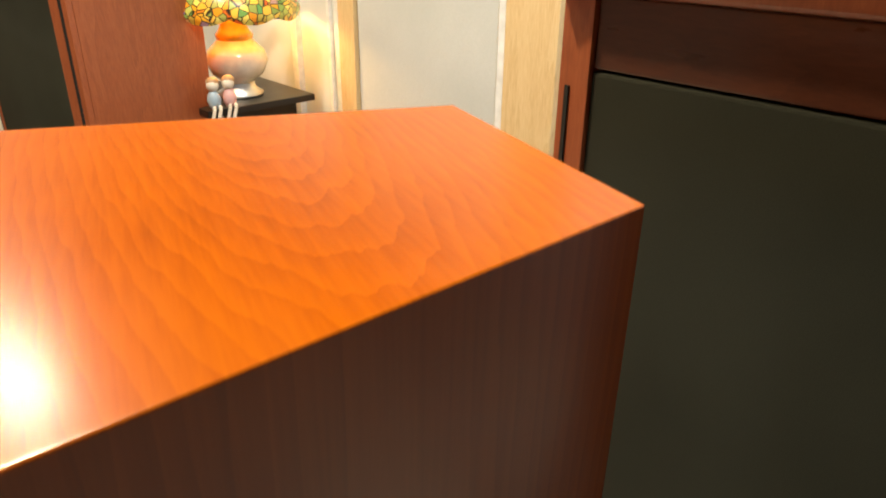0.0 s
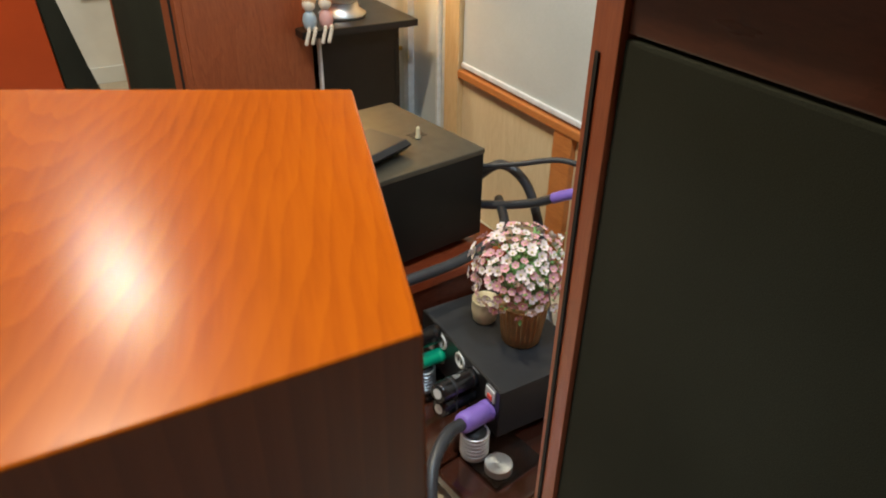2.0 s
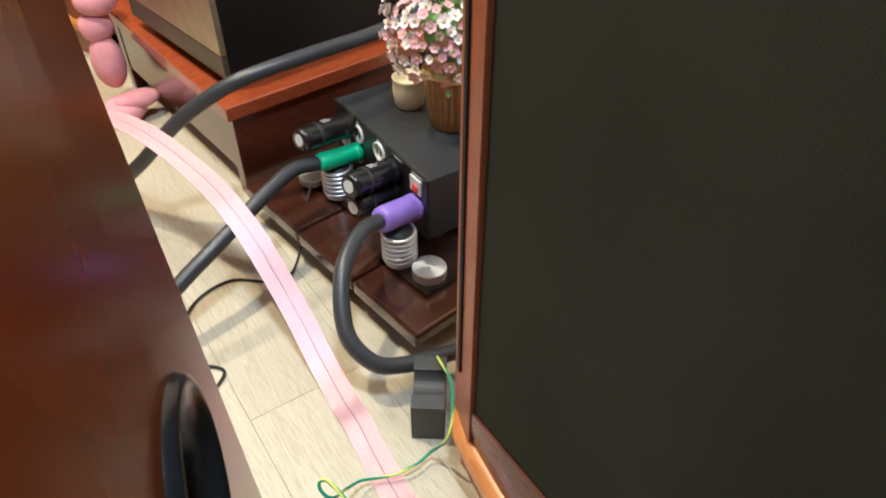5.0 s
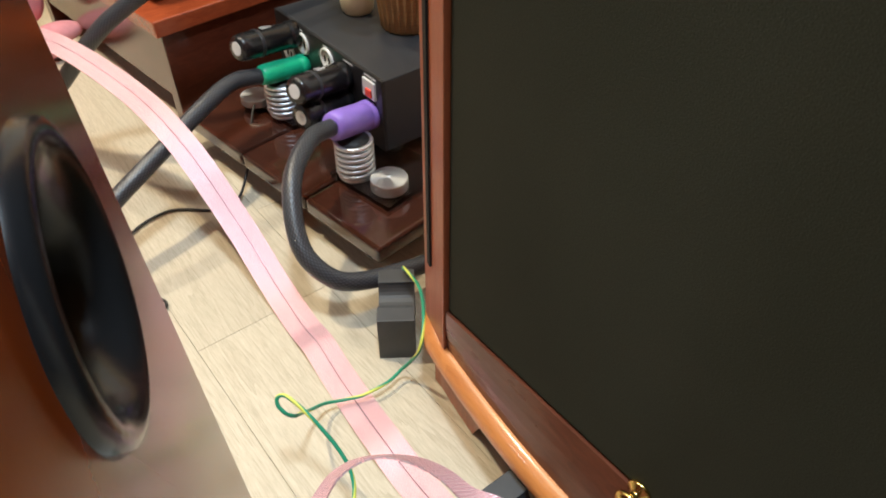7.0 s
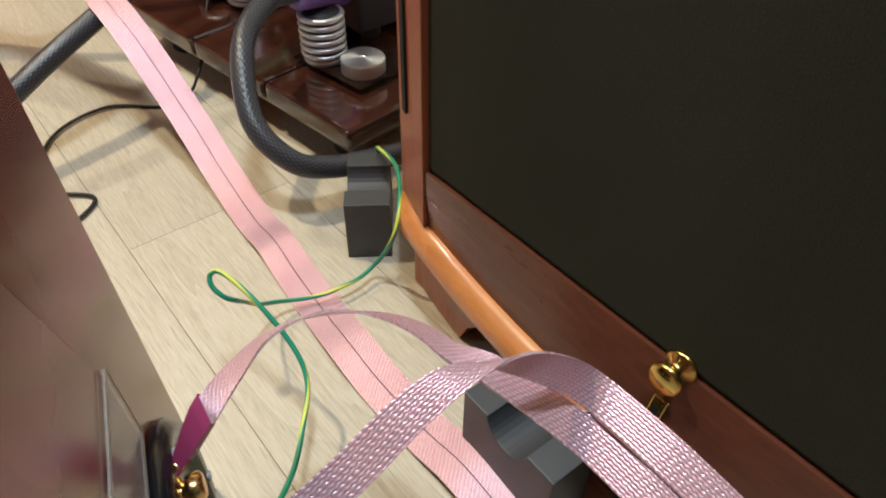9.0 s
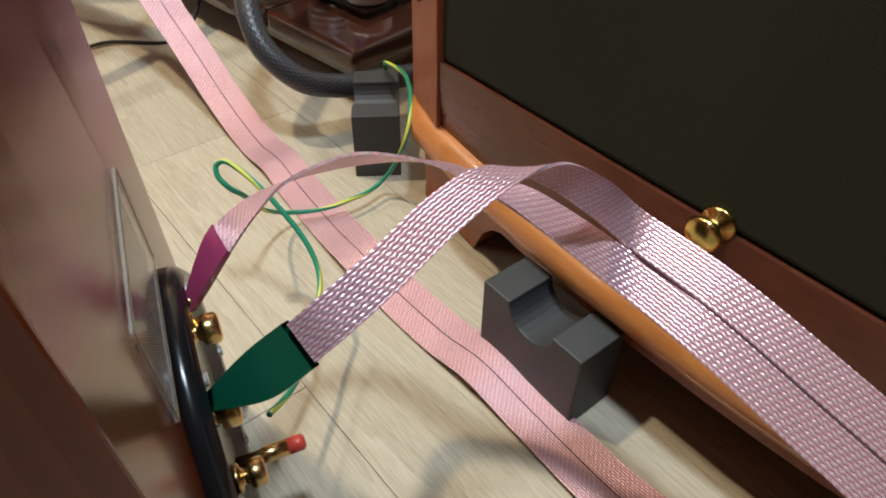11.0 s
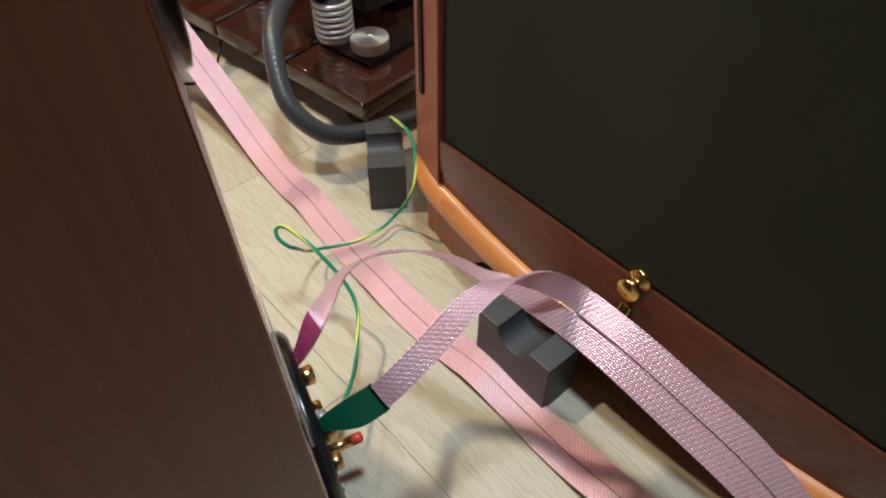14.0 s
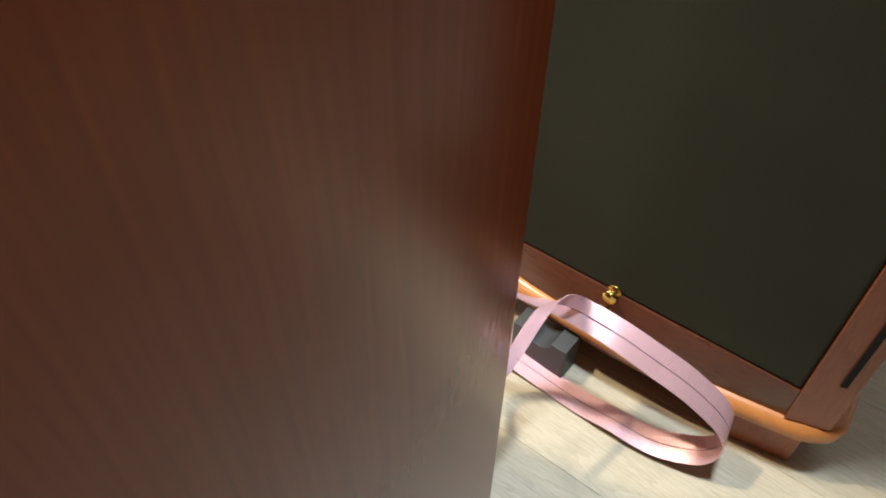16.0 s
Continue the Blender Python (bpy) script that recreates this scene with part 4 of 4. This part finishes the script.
cable("plug_sleeve", [(1.56, 3.73, 0.37), (1.58, 3.69, 0.395), (1.60, 3.64, 0.415), (1.61, 3.58, 0.42)], 0.0135, purple_tape, "purple-sleeved cable end behind the amplifier")
cable("thin_wire", [(1.13, 3.62, 0.082), (1.08, 3.615, 0.090), (1.02, 3.545, 0.030), (0.96, 3.50, 0.004), (0.88, 3.55, 0.004), (0.80, 3.52, 0.004), (0.76, 3.42, 0.004), (0.80, 3.36, 0.004), (0.7, 3.30, 0.004)], 0.0022, rubber, "thin black wire trailing over the floor")
cable("earth_wire", [(1.053, 3.156, 0.074), (1.046, 3.1455, 0.088), (1.037, 3.105, 0.098), (1.024, 3.077, 0.099), (1.003, 3.048, 0.096), (0.988, 3.036, 0.078), (0.986, 3.052, 0.042), (0.978, 3.063, 0.020), (0.959, 3.060, 0.017), (0.939, 3.060, 0.018), (0.921, 3.063, 0.017), (0.903, 3.072, 0.015), (0.880, 3.077, 0.022), (0.857, 3.064, 0.045), (0.840, 3.046, 0.075), (0.829, 3.034, 0.094), (0.821, 3.034, 0.104), (0.817, 3.042, 0.112), (0.820, 3.047, 0.119), (0.828, 3.040, 0.120), (0.838, 3.010, 0.106), (0.846, 2.975, 0.080), (0.842, 2.950, 0.062), (0.822, 2.926, 0.050), (0.800, 2.902, 0.046), (0.775, 2.882, 0.050), (0.754, 2.868, 0.060)], 0.0021, earth_wire_mat, "thin green and yellow earth wire curling over the floor")

# pink braided speaker ribbon: along the floor, looping up and over to the terminals
W = 0.021


def run(points, widths=None, side=(1, 0, 0)):
    ls, rs = [], []
    for i, p in enumerate(points):
        p = Vector(p)
        sd = Vector(widths[i]) if widths else Vector(side) * W
        ls.append(p - sd), rs.append(p + sd)
    return ls, rs


rib = thing("speaker_cable", (0.91, 3.0, 0.0), "flat pink braided speaker cable with a dark centre seam", "speaker cable")
floor_pts = [(0.60, 3.98, 0.19), (0.74, 3.86, 0.232), (0.828, 3.746, 0.235), (0.887, 3.597, 0.200), (0.914, 3.489, 0.150), (0.928, 3.381, 0.070), (0.929, 3.288, 0.020), (0.926, 3.215, 0.005),
             (0.924, 3.168, 0.010), (0.920, 3.12, 0.004), (0.914, 3.05, 0.004), (0.910, 3.004, 0.009), (0.909, 2.955, 0.004), (0.910, 2.89, 0.004), (0.912, 2.843, 0.010), (0.912, 2.79, 0.005), (0.909, 2.72, 0.006), (0.908, 2.67, 0.014), (0.910, 2.62, 0.014),
             (0.916, 2.58, 0.022), (0.926, 2.538, 0.045), (0.933, 2.524, 0.085)]
S = [(0.014, 0.015, 0), (0.015, 0.014, 0), (0.018, 0.010, 0), (0.020, 0.007, 0)] + [(0.021, 0.002, 0)] * 14 + [(0.021, 0.002, 0.002), (0.020, 0.004, 0.006), (0.019, 0.004, 0.009), (0.018, 0.004, 0.012)]
up_pts = [(0.931, 2.540, 0.122), (0.926, 2.590, 0.153), (0.920, 2.645, 0.172), (0.915, 2.697, 0.187), (0.910, 2.747, 0.196)]
S += [(0.018, 0.004, 0.013), (0.018, 0.004, 0.013), (0.018, 0.004, 0.013), (0.018, 0.005, 0.012), (0.018, 0.006, 0.010)]
allp = floor_pts + up_pts
# two woven halves side by side: the outer one ends in the green sleeve, the inner one passes under it to the magenta sleeve
g_pts = [(0.897, 2.762, 0.226), (0.868, 2.769, 0.250), (0.843, 2.773, 0.257), (0.815, 2.774, 0.251), (0.785, 2.773, 0.239), (0.757, 2.773, 0.2285), (0.7445, 2.775, 0.2218)]
g_s = [(0.0088, 0.001, 0.004), (0.0078, -0.003, 0.002), (0.005, -0.0065, -0.0025), (0.003, -0.0075, -0.0045), (0.002, -0.0078, -0.0048), (0.002, -0.0078, -0.0048), (0.001, -0.0076, -0.0050)]
m_pts = [(0.878, 2.786, 0.216), (0.866, 2.806, 0.222), (0.863, 2.830, 0.220), (0.856, 2.855, 0.214), (0.841, 2.878, 0.208), (0.822, 2.892, 0.202), (0.799, 2.891, 0.203), (0.774, 2.874, 0.211), (0.755, 2.862, 0.212), (0.740, 2.857, 0.203)]
m_s = [(0.0085, 0.003, 0.001), (0.0075, 0.004, -0.003), (0.0065, 0.0045, -0.0045), (0.005, 0.005, -0.006), (0.0035, 0.0045, -0.0075), (0.002, 0.006, -0.007), (0.002, 0.0075, -0.0055), (0.0015, 0.009, -0.002), (0.001, 0.009, 0.001), (0.001, 0.007, 0.003)]
for side, lead_pts, lead_s in ((1, g_pts, g_s), (-1, m_pts, m_s)):
    half_pts = [Vector(p) + Vector(w) * (0.515 * side) for p, w in zip(allp, S)] + lead_pts
    half_s = [Vector(w) * 0.485 for w in S] + lead_s
    hl, hr = run(half_pts, half_s)
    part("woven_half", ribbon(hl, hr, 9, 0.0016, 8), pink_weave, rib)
part("seam", tube([Vector(p) for p in allp], 0.0008, 6, 9), seam_thread, rib, "dark thread along the seam")
# sleeves and spades
ga, gb_ = Vector((0.744, 2.775, 0.2215)), Vector((0.713, 2.812, 0.171))
sleeve_mid = Vector((0.730, 2.788, 0.201))
part("green_sleeve", ribbon([ga - Vector((0.001, -0.0086, -0.006)), sleeve_mid - Vector((0, -0.0086, -0.006)), gb_ - Vector((0, -0.003, -0.002))], [ga + Vector((0.001, -0.0086, -0.006)), sleeve_mid + Vector((0, -0.0086, -0.006)), gb_ + Vector((0, -0.003, -0.002))], 10, 0.0046, 6), green_tape, rib, "dark green heat-shrink sleeve")
part("spade", tube([gb_ + Vector((0.003, -0.003, 0.003)), gb_, on_back(TS - 0.028, TZ + 0.044, 0.012)], 0.0028, 10, 5), gold, rib, "gold spade terminal", True)
sl, sr = run([(0.752, 2.861, 0.2115), (0.746, 2.859, 0.208), (0.738, 2.857, 0.200), (0.728, 2.857, 0.186)], [(0.001, 0.0092, 0.0012), (0.001, 0.0085, 0.002), (0.001, 0.0065, 0.0025), (0, 0.003, 0.002)])
part("magenta_sleeve", ribbon(sl, sr, 8, 0.0036, 6), magenta_tape, rib, "magenta heat-shrink sleeve")
part("spade", tube([(0.730, 2.857, 0.189), (0.725, 2.857, 0.182), on_back(TS + 0.016, TZ + 0.050, 0.010)], 0.0028, 10, 4), gold, rib, "gold spade terminal", True)

# soft toy beside the rack
toy = bmesh.new()
for (cx, cy, cz, r, sx, sy, sz) in ((0.905, 4.27, 0.255, 0.042, 1.1, 1, 0.8), (0.89, 4.26, 0.12, 0.045, 0.8, 1, 1.4), (0.915, 4.19, 0.05, 0.035, 1.5, 0.8, 0.6), (0.885, 4.20, 0.03, 0.04, 1.2, 1.2, 0.7), (0.89, 4.27, 0.20, 0.036, 1, 1, 1)):
    bmesh.ops.create_icosphere(toy, subdivisions=3, radius=r, matrix=Matrix.Translation((cx, cy, cz)) @ Matrix.Diagonal((sx, sy, sz, 1)))
lowest = min(v.co.z for v in toy.verts)
bmesh.ops.translate(toy, verts=toy.verts[:], vec=(0, 0, 0.002 - lowest))
tagged(part("soft_toy", toy, plush_pink, smooth=True), "pink plush toy slumped on the floor beside the rack", "soft toy")

# ---- flowers on the distributor ----
random.seed(7)
fb = thing("flower_basket", (1.295, 3.495, 0.2145), "round wicker basket of small pink and white artificial flowers", "flower basket")
FX, FY, FZ = 1.300, 3.480, 0.2145
part("basket", lathe([(0, FZ + 0.0005), (0.036, FZ + 0.0005), (0.040, FZ + 0.004), (0.051, FZ + 0.095), (0.054, FZ + 0.098), (0.051, FZ + 0.101), (0.047, FZ + 0.096), (0, FZ + 0.09)], 36, Matrix.Translation((FX, FY, 0))), wicker, fb, "", True)
for k in range(28):
    a = 2 * math.pi * k / 28
    r0, r1 = 0.0385, 0.0505
    part("stake", tube([(FX + r0 * math.cos(a), FY + r0 * math.sin(a), FZ + 0.003), (FX + r1 * math.cos(a), FY + r1 * math.sin(a), FZ + 0.097)], 0.0026, 6, 4), wicker, fb, "", True)


def blossom(mat_petal):
    bm = bmesh.new()
    for k in range(6):
        a = 2 * math.pi * k / 6
        ca, sa = math.cos(a), math.sin(a)
        pts = [(0.0012, 0, 0.001), (0.006, 0.0042, 0.0025), (0.0098, 0.0022, 0.0045), (0.0098, -0.0022, 0.0045), (0.006, -0.0042, 0.0025)]
        bm.faces.new([bm.verts.new((x * ca - y * sa, x * sa + y * ca, z + 0.0006 * (k % 2))) for x, y, z in pts])
    for f_ in bm.faces:
        f_.material_index = 0
    g = bmesh.ops.create_icosphere(bm, subdivisions=1, radius=0.0026, matrix=Matrix.Translation((0, 0, 0.003)))
    for v in g["verts"]:
        for f_ in v.link_faces:
            f_.material_index = 1
    me = bpy.data.meshes.new("blossom")
    bm.to_mesh(me)
    bm.free()
    me.materials.append(mat_petal)
    me.materials.append(yellow_eye)
    return me


kinds = [blossom(petal), blossom(petal_pink)]
leaves = bmesh.new()
CZ = FZ + 0.168
inv = Matrix.Translation(fb.location).inverted()
for k in range(230):
    z = 1 - 1.55 * (k + 0.5) / 230
    a = k * 2.39996
    r = math.sqrt(max(0, 1 - z * z))
    d = Vector((r * math.cos(a), r * math.sin(a), z))
    rad = 0.089 * (1 + random.uniform(-0.16, 0.12))
    p = Vector((FX - 0.008, FY + 0.012, CZ)) + Vector((d.x * rad * 1.06, d.y * rad * 1.08, d.z * rad))
    o = new("blossom", kinds[0 if random.random() < 0.55 else 1])
    o.parent, o.matrix_parent_inverse = fb, inv
    tilt = (d + Vector((random.uniform(-0.4, 0.4), random.uniform(-0.4, 0.4), random.uniform(-0.1, 0.5)))).normalized()
    sc_ = random.uniform(0.75, 1.15)
    o.matrix_basis = Matrix.Translation(p) @ tilt.to_track_quat("Z", "Y").to_matrix().to_4x4() @ pose(0, 0, 0, 0, 0, random.uniform(0, 60)) @ Matrix.Diagonal((sc_, sc_, sc_, 1))
for k in range(420):
    d = Vector((random.gauss(0, 1), random.gauss(0, 1), random.gauss(0.2, 1))).normalized()
    if d.z < -0.75:
        continue
    p = Vector((FX, FY, CZ)) + d * random.uniform(0.04, 0.086 if random.random() < 0.93 else 0.110)
    q = (d + Vector((random.uniform(-1, 1), random.uniform(-1, 1), random.uniform(-1, 1))) * 0.7).normalized().to_track_quat("Y", "Z").to_matrix()
    l = random.uniform(0.008, 0.016)
    leaves.faces.new([leaves.verts.new(p + q @ Vector(v)) for v in ((0, 0, 0), (l * 0.28, l * 0.5, 0.001), (0, l, 0), (-l * 0.28, l * 0.5, 0.001))])
tagged(part("foliage", leaves, leaf_green, fb, "small green leaves among the flowers"), kind="stuff")
core = bmesh.new()
bmesh.ops.create_icosphere(core, subdivisions=3, radius=0.05, matrix=Matrix.Translation((FX, FY, CZ)))
part("moss_core", core, leaf_green, fb, "dense green moss core", True)
pot = lathe([(0, FZ + 0.0005), (0.022, FZ + 0.0005), (0.026, FZ + 0.006), (0.030, FZ + 0.035), (0.028, FZ + 0.052), (0.030, FZ + 0.056), (0.027, FZ + 0.056), (0.024, FZ + 0.045), (0, FZ + 0.04)], 28, Matrix.Translation((1.268, 3.572, 0)))
tagged(part("flower_pot", pot, cream, smooth=True), "small round cream ceramic pot beside the basket", "pot")

# ---- side table, lamp and figurines ----
tbl = thing("side_table", (1.48, 4.75, 0), "narrow black open side table with a thin overhanging top", "side table")
part("tabletop", bx(1.262, 1.655, 4.60, 5.0, 0.578, 0.600, 0.003), black_satin, tbl)
part("side_panel", bx(1.34, 1.60, 4.66, 4.68, 0.0, 0.578, 0.002), black_satin, tbl)
part("side_panel", bx(1.34, 1.60, 4.94, 4.96, 0.0, 0.578, 0.002), black_satin, tbl)
part("edge_trim", bx(1.332, 1.340, 4.655, 4.675, 0.0, 0.578, 0.001), white_metal, tbl, "pale front edge")
for z in (0.12, 0.34):
    part("shelf", bx(1.35, 1.60, 4.68, 4.94, z, z + 0.018, 0.001), black_satin, tbl)
part("back_panel", bx(1.600, 1.615, 4.66, 4.96, 0.0, 0.578, 0.001), black_satin, tbl)

LX, LY, LZ = 1.455, 4.75, 0.600
lamp = thing("table_lamp", (LX, LY, LZ), "table lamp with stained-glass shade and white porcelain base, switched on", "lamp")
part("base", lathe([(0, LZ), (0.075, LZ), (0.078, LZ + 0.01), (0.055, LZ + 0.025), (0.05, LZ + 0.045), (0, LZ + 0.045)], 40, Matrix.Translation((LX, LY, 0))), steel, lamp, "silvery metal foot", True)
part("urn", lathe([(0.045, LZ + 0.045), (0.085, LZ + 0.075), (0.102, LZ + 0.115), (0.092, LZ + 0.15), (0.065, LZ + 0.175), (0.058, LZ + 0.185)], 40, Matrix.Translation((LX, LY, 0))), porcelain, lamp, "white porcelain urn", True)
part("neck", lathe([(0.058, LZ + 0.185), (0.062, LZ + 0.20), (0.05, LZ + 0.215), (0.042, LZ + 0.235), (0.045, LZ + 0.25), (0, LZ + 0.25)], 36, Matrix.Translation((LX, LY, 0))), red_amber, lamp, "amber glazed neck", True)
shade = bmesh.new()
seg = 48
prof = [(0.215, LZ + 0.27), (0.222, LZ + 0.285), (0.20, LZ + 0.33), (0.16, LZ + 0.385), (0.10, LZ + 0.43), (0.04, LZ + 0.45)]
rings_ = [[shade.verts.new((LX + r * math.cos(2 * math.pi * i / seg), LY + r * math.sin(2 * math.pi * i / seg), z - (0.018 * abs(math.sin(4.5 * 2 * math.pi * i / seg)) if j == 0 else 0))) for i in range(seg)] for j, (r, z) in enumerate(prof)]
for a, b in zip(rings_, rings_[1:]):
    for i in range(seg):
        shade.faces.new((a[i], a[(i + 1) % seg], b[(i + 1) % seg], b[i]))
so = part("shade", shade, shade_mat, lamp, "scalloped stained-glass shade in amber, red and green", True)
sm = so.modifiers.new("thickness", "SOLIDIFY")
sm.thickness = 0.003
bulb = bpy.data.lights.new("lamp_bulb", "POINT")
bulb.energy, bulb.color, bulb.shadow_soft_size = 4.5, (1.0, 0.62, 0.22), 0.04
bo = new("lamp_bulb", bulb)
bo.location = (LX, LY, LZ + 0.33)


def figurine(x, y, m1, m2):
    z = 0.6
    bm = bmesh.new()
    def ball(cx, cy, cz, r, idx, s=(1, 1, 1)):
        g = bmesh.ops.create_icosphere(bm, subdivisions=2, radius=r, matrix=Matrix.Translation((cx, cy, cz)) @ Matrix.Diagonal((*s, 1)))
        for v in g["verts"]:
            for f_ in v.link_faces:
                f_.material_index = idx
    ball(x, y, z + 0.032, 0.022, 0, (1, 1, 1.45))
    ball(x, y, z + 0.078, 0.020, 1)
    ball(x + 0.003, y + 0.004, z + 0.087, 0.021, 2, (1, 1, 0.8))
    for s in (-1, 1):
        for k in range(9):
            ball(x + s * 0.010 - 0.002 * k, y - 0.018 - (0.004 * min(k, 3)), z + 0.012 - 0.0065 * max(0, k - 2), 0.0062, 1)
    o = part("figurine", bm, [m1, doll_white, m2], smooth=True)
    return tagged(o, "small plain seated figurine with dangling legs on the table edge", "figurine", "figurines")


figurine(1.290, 4.605, doll_blue, doll_hair)
figurine(1.342, 4.605, doll_pink, doll_hair)

# wall socket
so_ = thing("wall_socket", (0.86, YN, 0.35), "grey-white double wall socket", "socket")
part("face_plate", bx(0.80, 0.92, YN - 0.012, YN, 0.40, 0.48, 0.004), panel_white, so_)
part("insert", bx(0.845, 0.875, YN - 0.015, YN - 0.012, 0.42, 0.46, 0.002), grey_block, so_)

# ---- floor boards ----
floor = tagged(part("floor", bx(XW, XE + 0.03, YS, YN, -0.10, -0.006, 0), plank_mat), "pale oak laminate floor with visible boards", "floor", kind="structure")
PWID, PLEN = 0.192, 1.28
pm = bx(-PWID / 2 + 0.0002, PWID / 2 - 0.0002, -PLEN / 2 + 0.0002, PLEN / 2 - 0.0002, -0.006, 0.0, 0.0004, 1)
me = bpy.data.meshes.new("plank")
pm.to_mesh(me)
pm.free()
me.materials.append(plank_mat)
nx = int((XE - XW) / PWID) + 1
random.seed(3)
for i in range(nx):
    off = random.uniform(0, PLEN)
    for j in range(-1, 10):
        x, y = XW + PWID * (i + 0.5), YS - off + PLEN * (j + 0.5) + 0.4
        if y < YS - PLEN / 2 + 0.05 or y > YN + PLEN / 2 - 0.05:
            continue
        o = new("plank", me)
        o.parent = floor
        o.matrix_basis = Matrix.Translation((x, y, 0))
